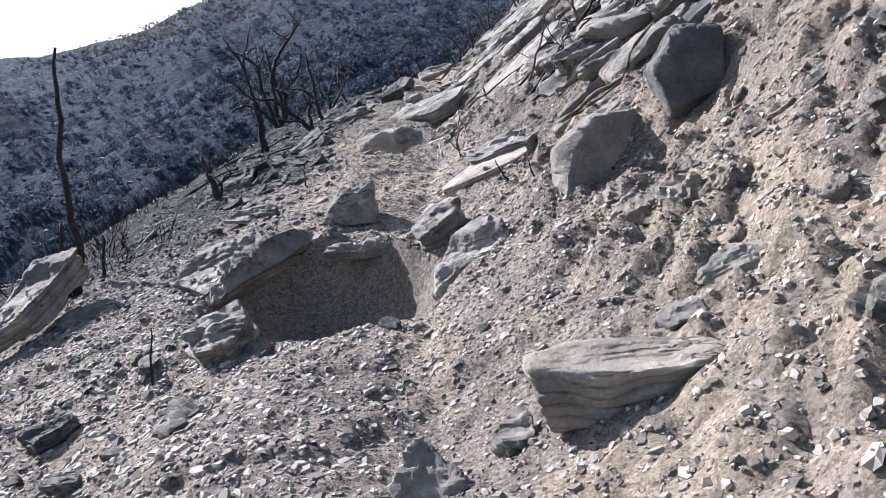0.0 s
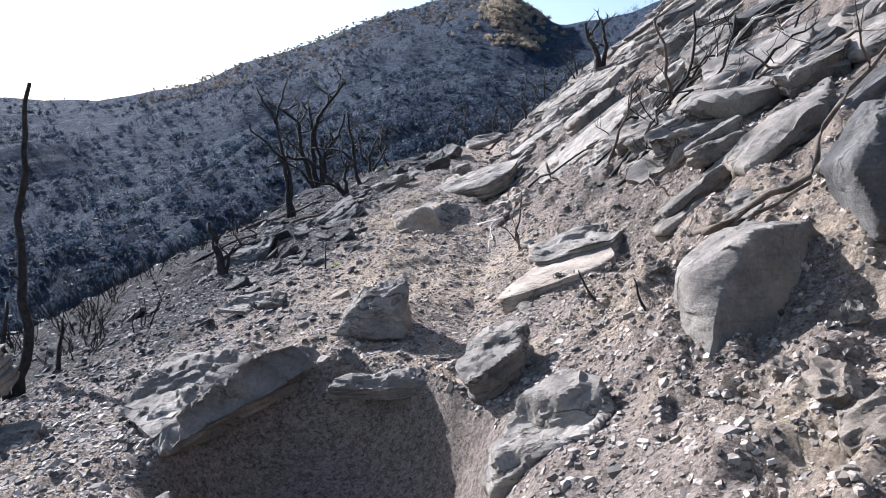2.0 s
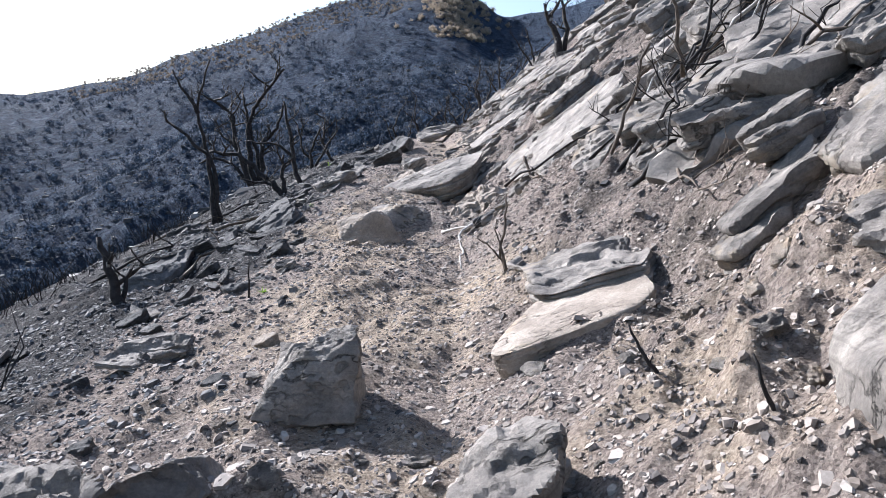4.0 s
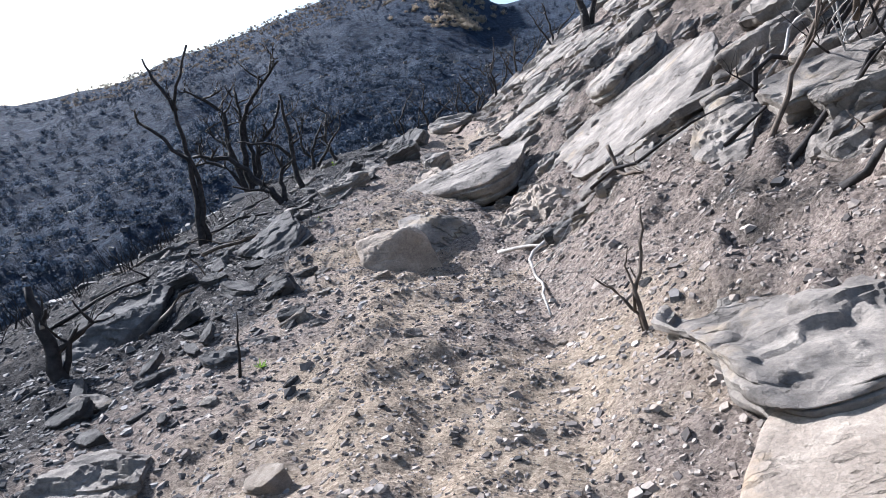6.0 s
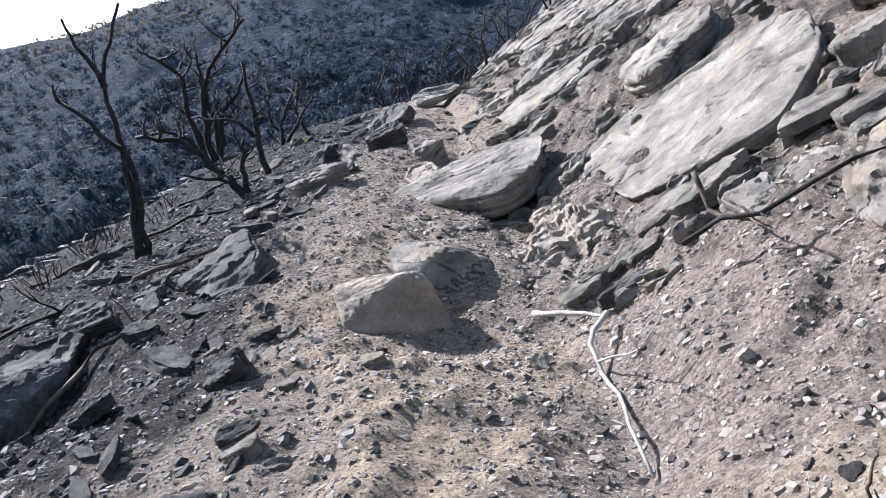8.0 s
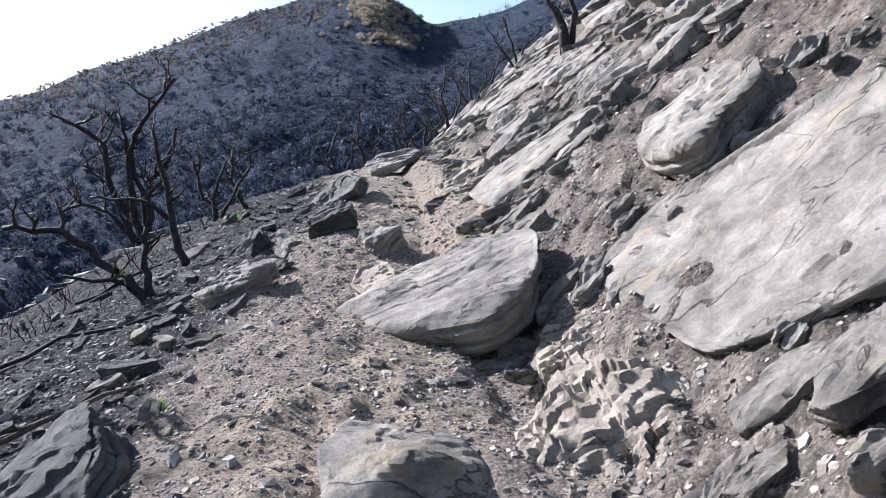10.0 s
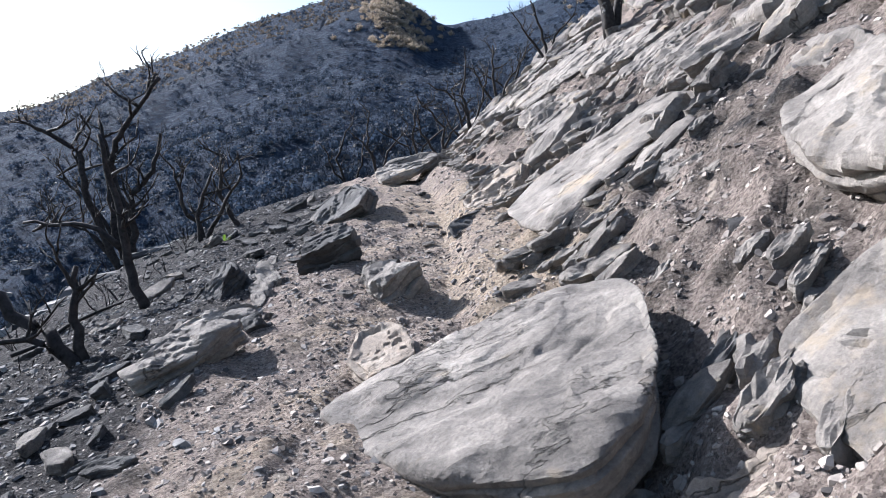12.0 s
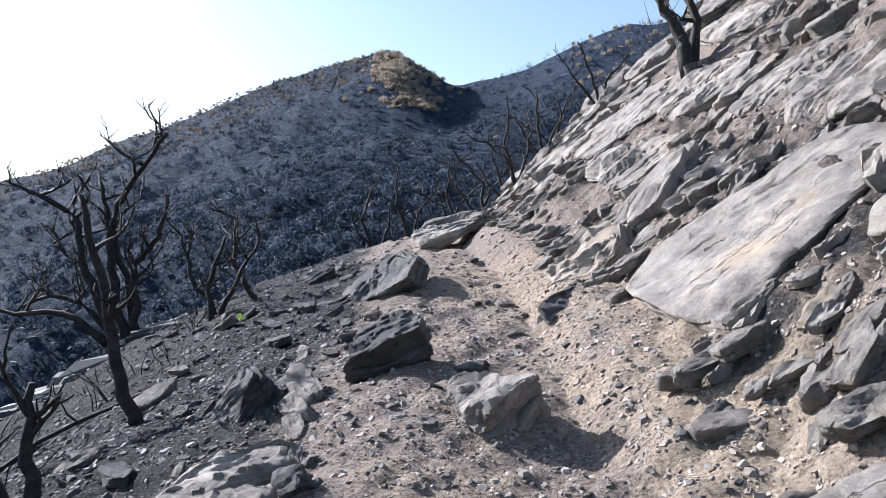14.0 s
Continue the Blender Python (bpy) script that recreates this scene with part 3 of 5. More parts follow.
slab((-2.204, 12.174, 1.244), (-0.56, -0.39, 0.73), [(-0.07, -0.31), (0.31, -0.34), (0.35, -0.12), (0.13, 0.3), (-0.24, 0.4), (-0.47, 0.07)], 0.3, material=ROCK_DARK)
slab((-1.806, 9.395, 0.828), (-0.1, -0.15, 0.98), [(-0.12, -0.2), (0.04, -0.15), (0.22, 0.16), (0.17, 0.24), (-0.09, 0.03), (-0.22, -0.09)], 0.1, material=ROCK_DARK)
block([(-1.03, 11.9, 1.38), (-0.9, 12.15, 1.42), (-0.42, 12.0, 1.36), (-0.31, 11.7, 1.31), (-0.24, 11.5, 1.02), (-0.52, 11.38, 1.07), (-0.98, 11.5, 1.28), (-0.62, 11.62, 1.40), (-0.4, 12.25, 1.1), (-1.0, 12.2, 1.0), (-0.9, 11.5, 0.9)],
      "rounded tan-grey rock embedded in the tread", ROCK, smooth=1, name="rock")
block([(-1.36, 11.25, 1.22), (-0.92, 11.06, 1.37), (-1.28, 11.05, 1.06), (-0.91, 11.02, 1.0), (-0.62, 11.10, 1.02), (-0.76, 11.08, 1.27), (-0.75, 11.4, 1.25), (-1.35, 11.5, 1.2), (-1.2, 11.0, 0.9), (-0.6, 11.3, 0.95)],
      "ochre rock with a shaded side on the trail", ROCK_TAN, smooth=1, name="rock")
slab((-0.262, 13.743, 1.807), (-0.39, -0.22, 0.9), [(-0.7, 0.0), (-0.51, -0.13), (-0.34, -0.5), (-0.08, -0.67), (0.16, -0.77), (0.44, -0.56), (0.68, -0.09), (0.74, 0.26), (0.66, 0.55), (0.39, 0.68), (-0.08, 0.44), (-0.51, 0.44), (-0.84, 0.35)], 0.26, smooth=1, cracks=0.5, label='big flat oval grey boulder jutting into the trail', name='boulder')
slab((1.188, 12.328, 2.351), (-0.69, -0.12, 0.71), [(-0.93, 0.4), (-0.8, -0.61), (-0.31, -0.95), (0.12, -1.14), (0.7, -0.73), (1.0, -0.07), (0.83, 0.51), (0.44, 0.7), (-0.2, 0.97), (-0.85, 0.93)], 0.3, cracks=1.0, smooth=1, label='huge smooth grey bedrock slab tilted along the slope', name='boulder')
slab((1.431, 13.686, 2.914), (-0.67, -0.14, 0.73), [(-0.45, -0.06), (-0.4, -0.33), (-0.25, -0.5), (0.04, -0.38), (0.43, -0.19), (0.61, 0.1), (0.44, 0.4), (-0.09, 0.56), (-0.33, 0.39)], 0.35, cracks=1.0, label='tilted grey bedrock slab with a split layered edge', name='boulder')
slab((0.997, 16.543, 2.783), (-0.6, -0.1, 0.8), [(-0.81, 0.04), (-0.71, -0.73), (-0.19, -0.39), (0.25, -0.41), (0.74, -0.53), (1.02, -0.14), (0.77, 0.37), (0.12, 0.57), (-0.43, 0.72), (-0.78, 0.51)], 0.25, smooth=1, cracks=0.6, label='long grey bedrock slab tilted along the slope', name='boulder')
slab((0.493, 18.251, 2.612), (-0.55, -0.35, 0.75), [(-0.34, -0.18), (-0.05, -0.31), (0.28, -0.16), (0.45, 0.24), (0.05, 0.33), (-0.39, 0.08)], 0.2, material=ROCK_TAN)
slab((1.48, 19.819, 3.452), (-0.63, -0.12, 0.77), [(-0.39, 0.1), (-0.22, -0.53), (0.25, -0.57), (0.52, -0.12), (0.18, 0.51), (-0.35, 0.61)], 0.18)
slab((2.152, 21.718, 4.297), (-0.63, -0.12, 0.77), [(-0.85, -0.19), (-0.19, -0.58), (0.58, -1.02), (1.0, -0.36), (0.52, 0.33), (-0.21, 1.0), (-0.85, 0.81)], 0.22)
slab((2.462, 20.374, 4.364), (-0.63, -0.12, 0.77), [(-0.59, -0.31), (-0.2, -0.31), (0.19, -0.73), (0.67, -0.11), (0.3, 0.74), (-0.37, 0.73)], 0.2)
slab((2.314, 18.465, 4.015), (-0.63, -0.12, 0.77), [(-0.51, 0.07), (-0.31, -0.4), (0.0, -0.45), (0.61, -0.34), (0.52, -0.05), (0.09, -0.05), (-0.04, 0.72), (-0.37, 0.5)], 0.2)
slab((3.518, 21.689, 5.47), (-0.63, -0.12, 0.77), [(-0.47, -0.34), (-0.19, -1.14), (0.24, -0.83), (0.41, 0.8), (0.01, 1.51)], 0.25)
slab((2.103, 17.339, 3.742), (-0.63, -0.12, 0.77), [(-0.46, -0.29), (-0.11, -0.68), (0.39, -0.23), (0.51, 0.18), (0.07, 0.78), (-0.4, 0.24)], 0.3)
slab((-0.217, 23.111, 3.009), (-0.2, -0.3, 0.93), [(-0.44, -0.45), (0.04, -0.44), (0.55, 0.02), (0.59, 0.55), (-0.22, 0.38), (-0.52, -0.06)], 0.14, cracks=1.0)
slab((-1.174, 19.718, 2.463), (-0.72, -0.42, 0.55), [(-0.35, -0.13), (-0.06, -0.28), (0.36, -0.38), (0.47, -0.15), (0.22, 0.34), (-0.18, 0.35), (-0.46, 0.25)], 0.3, label='dark angular boulder at the edge of the trail', name='boulder', material=ROCK_DARK)
slab((-1.164, 16.923, 2.182), (-0.45, -0.3, 0.84), [(-0.12, -0.12), (0.1, -0.11), (0.27, -0.15), (0.29, -0.0), (0.03, 0.22), (-0.21, 0.27), (-0.37, -0.1)], 0.4, material=ROCK_DARK)
slab((-0.685, 15.906, 2.013), (-0.51, -0.35, 0.79), [(-0.18, -0.07), (-0.09, -0.21), (0.09, -0.08), (0.26, -0.04), (0.24, 0.05), (-0.11, 0.19), (-0.21, 0.16)], 0.28, label='angular pale grey rock standing on the trail', name='boulder')
slab((-2.091, 16.985, 1.844), (-0.74, -0.31, 0.6), [(-0.08, -0.27), (0.11, -0.29), (0.3, -0.05), (0.18, 0.18), (-0.14, 0.28), (-0.37, 0.14)], 0.25, material=ROCK_DARK)
slab((-1.772, 17.291, 1.879), (-0.5, -0.31, 0.81), [(0.04, -0.21), (0.15, 0.0), (-0.01, 0.18), (-0.18, 0.03)], 0.15, material=ROCK_DARK)
slab((0.221, 17.655, 2.298), (0.0, -0.5, 0.86), [(-0.26, -0.27), (0.15, -0.07), (0.39, 0.11), (0.21, 0.29), (-0.18, 0.05), (-0.31, -0.12)], 0.18, material=ROCK_DARK)
slab((-1.55, 15.582, 1.76), (-0.56, -0.39, 0.73), [(-0.01, -0.11), (0.11, -0.08), (0.06, 0.07), (-0.07, 0.11), (-0.09, -0.0)], 0.16, material=ROCK_DARK)
slab((-1.891, 15.157, 1.707), (-0.35, -0.3, 0.89), [(-0.25, -0.24), (0.15, -0.15), (0.35, 0.03), (0.3, 0.21), (-0.18, 0.18), (-0.37, -0.03)], 0.16, label="long grey slab leaning at the trail's outer edge")
slab((-0.713, 14.576, 1.764), (-0.35, -0.32, 0.88), [(-0.09, -0.2), (0.16, -0.22), (0.21, -0.08), (0.06, 0.23), (-0.14, 0.27), (-0.2, 0.0)], 0.2, material=ROCK_TAN)
outcrop((0.16, 11.75, 1.42), (-0.42, -0.30, 0.86), [(-0.40, -0.30), (-0.10, -0.62), (0.30, -0.55), (0.46, -0.10), (0.34, 0.45), (-0.05, 0.62), (-0.38, 0.35)], 0.45, "crumpled pale grey bedrock outcrop at the bank's foot", 51)
outcrop((0.36, 12.62, 1.55), (-0.45, -0.25, 0.86), [(-0.42, -0.20), (-0.12, -0.48), (0.26, -0.45), (0.36, 0.0), (0.18, 0.42), (-0.20, 0.40)], 0.42, "crumpled pale grey bedrock outcrop at the bank's foot", 52)
slab((0.751, 10.304, 1.851), (-0.5, -0.35, 0.8), [(-0.07, -0.09), (0.04, -0.3), (0.07, -0.05), (0.11, 0.22), (-0.15, 0.21)], 0.16)
slab((1.034, 10.31, 1.99), (-0.5, -0.35, 0.8), [(-0.15, -0.16), (0.01, -0.27), (0.17, 0.04), (0.09, 0.21), (-0.12, 0.18)], 0.16)
slab((2.184, 7.456, 2.291), (-0.63, -0.27, 0.73), [(-0.03, -0.4), (0.35, 0.21), (-0.05, 0.25), (-0.27, -0.06)], 0.14)
slab((2.415, 10.678, 3.407), (-0.63, -0.51, 0.59), [(0.04, -0.54), (0.28, 0.04), (0.09, 0.45), (-0.42, 0.05)], 0.3)
slab((1.36, 6.129, 1.598), (-0.54, -0.28, 0.8), [(-0.09, -0.19), (0.1, -0.1), (0.2, 0.14), (-0.04, 0.18), (-0.18, -0.03)], 0.14)
slab((1.036, 9.733, 1.998), (-0.63, -0.27, 0.73), [(-0.1, -0.5), (0.25, -0.03), (0.25, 0.27), (-0.11, 0.33), (-0.29, -0.07)], 0.2)
slab((1.257, 8.771, 1.943), (-0.59, -0.31, 0.74), [(-0.11, -0.24), (0.12, -0.11), (0.18, 0.12), (-0.0, 0.19), (-0.19, 0.03)], 0.2)
slab((1.679, 14.44, 3.044), (-0.63, -0.12, 0.77), [(-0.38, -1.27), (0.21, -0.4), (0.69, 1.33), (0.06, 0.71), (-0.58, -0.36)], 0.3)
slab((1.563, 20.383, 3.595), (-0.63, -0.12, 0.77), [(-0.38, -0.83), (0.24, -0.87), (0.43, -0.28), (0.07, 0.86), (-0.37, 1.12)], 0.18)
slab((1.123, 15.194, 2.701), (-0.55, -0.32, 0.77), [(-0.11, -0.16), (0.13, -0.11), (0.2, 0.09), (-0.04, 0.2), (-0.18, -0.01)], 0.12)
slab((1.036, 14.881, 2.539), (-0.66, -0.24, 0.71), [(-0.19, -0.05), (0.17, -0.06), (0.26, 0.03), (-0.01, 0.05), (-0.23, 0.03)], 0.12)
slab((1.056, 14.474, 2.496), (-0.62, -0.24, 0.74), [(-0.1, -0.06), (0.04, -0.13), (0.14, -0.03), (0.02, 0.18), (-0.11, 0.05)], 0.12, material=ROCK_TAN)
slab((1.444, 14.326, 2.846), (-0.62, -0.24, 0.74), [(-0.14, -0.1), (-0.12, -0.32), (0.25, 0.13), (0.11, 0.19), (-0.09, 0.09)], 0.2)
slab((0.849, 14.396, 2.29), (-0.47, -0.4, 0.79), [(-0.07, -0.04), (0.11, -0.14), (0.15, -0.04), (-0.04, 0.14), (-0.15, 0.07)], 0.14)
slab((0.952, 14.089, 2.335), (-0.47, -0.4, 0.79), [(-0.08, -0.08), (0.06, -0.08), (0.13, 0.05), (0.0, 0.14), (-0.11, -0.03)], 0.16, material=ROCK_DARK)
slab((0.608, 10.49, 1.601), (-0.41, -0.56, 0.72), [(0.05, -0.08), (0.06, 0.03), (-0.03, 0.12), (-0.08, -0.07)], 0.14)
slab((0.524, 10.047, 1.523), (-0.41, -0.56, 0.72), [(0.04, -0.05), (0.06, 0.05), (-0.03, 0.07), (-0.06, -0.06)], 0.14)
slab((0.434, 10.598, 1.434), (-0.41, -0.56, 0.72), [(0.07, -0.07), (0.08, 0.06), (-0.05, 0.06), (-0.1, -0.05)], 0.14)
slab((0.199, 15.392, 1.975), (-0.49, -0.41, 0.77), [(0.03, -0.07), (0.07, 0.03), (-0.02, 0.05), (-0.08, -0.01)], 0.14, material=ROCK_DARK)
slab((-3.157, 12.075, 0.889), (-0.44, -0.25, 0.86), [(-0.01, -0.24), (0.33, -0.25), (0.13, 0.13), (-0.22, 0.32), (-0.24, 0.04)], 0.2, material=ROCK_DARK)
slab((-1.828, 10.496, 1.005), (-0.55, -0.32, 0.77), [(0.0, -0.1), (0.14, -0.04), (0.07, 0.09), (-0.09, 0.12), (-0.13, -0.06)], 0.2, material=ROCK_DARK)
slab((-1.874, 15.812, 1.714), (-0.2, -0.25, 0.95), [(-0.12, -0.29), (0.36, -0.02), (0.35, 0.3), (-0.17, 0.2), (-0.42, -0.19)], 0.14)


# ---- bedrock slabs that clad the slope above the trail ----
def free_of_rocks(x, y, gap):
    return all(math.hypot(x - a, y - b) > gap + 0.72 * r for a, b, r in ROCK_SPOTS)


def height(x, y, fine=True):
    return float(ground(np.array([x]), np.array([y]), fine)[0])


def slope_normal(x, y):
    e = 0.12
    a, b, c, d = ground(np.array([x - e, x + e, x, x]), np.array([y, y, y - e, y + e]), False)
    return Vector((a - b, c - d, 2 * e)).normalized()


def random_outline(rng, length, width):
    n = rng.randint(5, 8)
    return [(length / 2 * math.cos(a) * rng.uniform(0.75, 1.1), width / 2 * math.sin(a) * rng.uniform(0.75, 1.1))
            for a in (2 * math.pi * (k + rng.uniform(-0.3, 0.3)) / n for k in range(n))]


def trail_x(y):
    return float(smooth_interp(np.array([y]), TRAIL_Y, TRAIL_X)[0])


BIG = [spot for spot in ROCK_SPOTS if spot[2] > 0.45]
rng = random.Random(11)
LEDGES = [rock_mesh("ledge", random_outline(rng, 1.0, rng.uniform(0.35, 0.6)), rng.uniform(0.14, 0.24), 16, 200 + k, 0.8, k % 3 % 2, 0.7 if k % 4 == 1 else 0.0, ROCK_DARK if k % 4 == 3 else ROCK) for k in range(16)]
placed = 0
for tries in range(9000):
    if placed >= 298:
        break
    y = rng.uniform(6.5, 27.0)
    u = rng.uniform(0.95, 3.0) if rng.random() < 0.6 else rng.uniform(2.0, 6.5)
    x = trail_x(y) + u
    size = rng.uniform(0.35, 0.9) + 0.16 * max(0, u - 1.4) + (0.6 if rng.random() < 0.3 and u > 1.7 else 0)
    if u < 1.6:
        size = min(size, 0.34)
    if y < 10.5 and u < 1.9 or not free_of_rocks(x, y, size * 0.20) or any(math.hypot(x - a, y - b) < 0.66 * r + 0.34 * size for a, b, r in BIG):
        continue
    n = (slope_normal(x, y) + Vector((rng.uniform(-0.22, 0.35), rng.uniform(-0.3, 0.15), 0.1))).normalized()
    up_hill = Vector((1, rng.uniform(0.05, 0.5), 0))
    xa = (up_hill - up_hill.dot(n) * n).normalized()
    m = Matrix((xa, n.cross(xa), n)).transposed().to_4x4()
    m.translation = (x, y, height(x, y) + rng.uniform(0.03, 0.22) * min(1, size * 1.5))
    me = rng.choice(LEDGES if rng.random() < 0.35 else LEDGES[::2])
    ob = new("ledge_rock", me)
    ob.matrix_world = m @ Matrix.Diagonal((size * rng.uniform(1.0, 1.35), size * rng.uniform(0.75, 1.2), size * rng.uniform(0.9, 1.6), 1))
    tagged(ob, {"ochre_schist": "ochre-stained rock slab bedded in the slope", "sooty_schist": "soot-darkened rock slab bedded in the slope"}.get(me.materials[0].name, "grey layered rock slab bedded in the slope"), "rock", "rock slabs on the slope")
    if placed % 3 == 0:
        ROCK_SPOTS.append((x, y, size * 0.4))
    placed += 1

# the many lesser ledges between them, as one mass of bedrock
bed = [(np.array([v.co for v in me.vertices]), np.array([p.vertices for p in me.polygons])) for me in
       (rock_mesh("bedrock", random_outline(rng, 1.0, rng.uniform(0.3, 0.5)), rng.uniform(0.2, 0.35), 7, 700 + k, 1.5, 0, 0, ROCK) for k in range(8))]
bv, bf, total = [], [], 0
for k in range(900):
    y = rng.uniform(8.0, 26.0)
    u = rng.uniform(1.0, 2.6) if rng.random() < 0.6 else rng.uniform(2.0, 6.0)
    x = trail_x(y) + u
    if y < 10.5 and u < 2.0 or any(math.hypot(x - a, y - b) < 0.62 * r for a, b, r in BIG):
        continue
    size = rng.uniform(0.14, 0.42) + 0.08 * max(0, u - 1.4)
    n = (slope_normal(x, y) + Vector((rng.uniform(-0.2, 0.5), rng.uniform(-0.35, 0.2), 0.1))).normalized()
    up_hill = Vector((1, rng.uniform(0.05, 0.55), 0))
    xa = (up_hill - up_hill.dot(n) * n).normalized()
    turn = np.array(Matrix((xa, n.cross(xa), n)).transposed())
    v, f = bed[k % 8]
    bv.append((v * np.array([size, size * rng.uniform(0.7, 1.3), size * rng.uniform(0.7, 1.3)])) @ turn.T + np.array([x, y, height(x, y) + rng.uniform(0.0, 0.10)]))
    bf.append(f + total)
    total += len(v)
bed_mesh = quick_mesh("bedrock", np.concatenate(bv), [np.concatenate(bf)], ROCK)
tagged(new("bedrock", bed_mesh), "countless small grey ledges of layered bedrock", "bedrock", kind="stuff")

# crumbling rocks in the cut bank where the walk begins
CRUMBS = [rock_mesh("bank_rock", random_outline(rng, 1.0, rng.uniform(0.6, 0.95)), rng.uniform(0.4, 0.7), 12, 240 + k, 1.6, 0, 0, (ROCK_TAN, ROCK, ROCK_TAN)[k % 3]) for k in range(9)]
placed = 0
while placed < 110:
    y, u = rng.uniform(1.9, 6.6), rng.uniform(1.4, 3.4)
    x = trail_x(y) + u
    size = rng.uniform(0.09, 0.24) + (0.12 if rng.random() < 0.15 else 0)
    if not free_of_rocks(x, y, size * 0.7):
        continue
    me = rng.choice(CRUMBS)
    ob = new("bank_rock", me)
    ob.matrix_world = facing((x, y, height(x, y) + size * 0.2), slope_normal(x, y) + Vector((rng.uniform(-0.5, 0.2), rng.uniform(-0.6, 0.3), 0))) @ pose(0, 0, 0, 0, 0, rng.uniform(0, 360)) @ Matrix.Scale(size, 4)
    tagged(ob, "ochre-stained crumbling rock stuck in the bank" if me.materials[0] is ROCK_TAN else "grey angular rock stuck in the bank", "rock", "rocks in the cut bank")
    placed += 1

# sooty rocks along the trail's outer edge
placed = 0
while placed < 135:
    y, u = rng.uniform(8.5, 22.5), -0.75 - abs(rng.gauss(0, 1.1))
    x = trail_x(y) + u
    size = rng.uniform(0.12, 0.34) + (0.18 if rng.random() < 0.15 else 0)
    if not free_of_rocks(x, y, size * 0.35):
        continue
    me = rng.choice(LEDGES[3::4] + LEDGES[3::4] + LEDGES[:2])
    ob = new("rock", me)
    ob.matrix_world = facing((x, y, height(x, y) + size * 0.16), slope_normal(x, y) + Vector((rng.uniform(-0.5, 0.3), rng.uniform(-0.5, 0.2), 0))) @ pose(0, 0, 0, 0, 0, rng.uniform(0, 360)) @ Matrix.Scale(size, 4)
    tagged(ob, "soot-dark angular rock on the burnt slope" if me.materials[0] is ROCK_DARK else "grey angular rock on the burnt slope", "rock", "rocks on the burnt slope")
    placed += 1

# ---- loose stones ----
STONES = [rock_mesh("stone", random_outline(rng, 1.0, rng.uniform(0.5, 0.9)), rng.uniform(0.18, 0.45), 7, 300 + k, 1.0, 0, 0, (ROCK, ROCK_DARK, ROCK, ROCK_TAN)[k % 4]) for k in range(20)]


def stone_spot(rng):
    y = rng.uniform(1.8, 22.0)
    u = rng.gauss(-0.3, 1.3)
    return trail_x(y) + u, y, u


placed = 0
while placed < 290:
    x, y, u = stone_spot(rng)
    if abs(u) > 3.2 or (abs(u) < 0.4 and y > 8 and rng.random() < 0.6) or not free_of_rocks(x, y, 0.04):
        continue
    dark = u < -1.0 and y > 6.5 and rng.random() < 0.75
    me = rng.choice(STONES[1::4] if dark else STONES)
    size = min(0.26, 0.04 + rng.expovariate(18))
    n = slope_normal(x, y) + Vector((rng.uniform(-0.35, 0.25), rng.uniform(-0.35, 0.2), 0))
    ob = new("stone", me)
    ob.matrix_world = facing((x, y, height(x, y) + size * 0.16), n) @ pose(0, 0, 0, 0, 0, rng.uniform(0, 360)) @ Matrix.Scale(size, 4)
    tagged(ob, {"ochre_schist": "small ochre-stained stone lying on the dirt", "sooty_schist": "small soot-dark angular stone lying on burnt dirt"}.get(me.materials[0].name, "small grey flat angular stone on the dirt"), "stone", "loose stones")
    placed += 1


def chips(name, count, seed, spread, smallest, mean, material, label, centre=-0.2, ys=(1.5, 20.0), most=0.075, plump=1.0, tilt=0.28):
    """A litter of flat stone chips as one mesh."""
    g = np.random.default_rng(seed)
    y = ys[0] + (ys[1] - ys[0]) * g.random(count) ** 1.15
    u = g.normal(centre, spread, count)
    x = smooth_interp(y, TRAIL_Y, TRAIL_X) + u
    dry = pit(x, y) > 1.3
    x, y, count = x[dry], y[dry], int(dry.sum())
    z = ground(x, y)
    e = 0.06
    nx = (ground(x - e, y, False) - ground(x + e, y, False)) / (2 * e)
    ny = (ground(x, y - e, False) - ground(x, y + e, False)) / (2 * e)
    nrm = np.stack([nx + g.normal(0, tilt, count), ny + g.normal(0, tilt, count), np.ones(count)], -1)
    nrm /= np.linalg.norm(nrm, axis=1, keepdims=True)
    a = np.cross(nrm, np.stack([np.cos(y * 97), np.sin(y * 97), 0 * y], -1))
    a /= np.linalg.norm(a, axis=1, keepdims=True)
    b = np.cross(nrm, a)
    size = np.clip(smallest + g.exponential(mean, count), 0, most)
    verts = []
    for ring, (rad, lift) in enumerate(((1.0, -0.2), (0.72, 0.17))):
        for k in range(5):
            ang = 2 * math.pi * k / 5 + g.uniform(-0.4, 0.4, count)
            rr = size * rad * g.uniform(0.68, 1.1, count) * 0.5
            thick = plump * size * lift * g.uniform(0.5, 1.1, count)
            verts.append(np.stack([x, y, z], -1) + a * (rr * np.cos(ang))[:, None] + b * (rr * 0.7 * np.sin(ang))[:, None] + nrm * thick[:, None])
    v = np.stack(verts, 1).reshape(-1, 3)
    o = (np.arange(count) * 10)[:, None]
    walls = np.array([(k, (k + 1) % 5, 5 + (k + 1) % 5, 5 + k) for k in range(5)])
    me = quick_mesh(name, v, [o + np.arange(5, 10)[None], (o[:, :, None] + walls[None]).reshape(-1, 4)], material)
    return tagged(new(name, me), label, "gravel", kind="stuff")


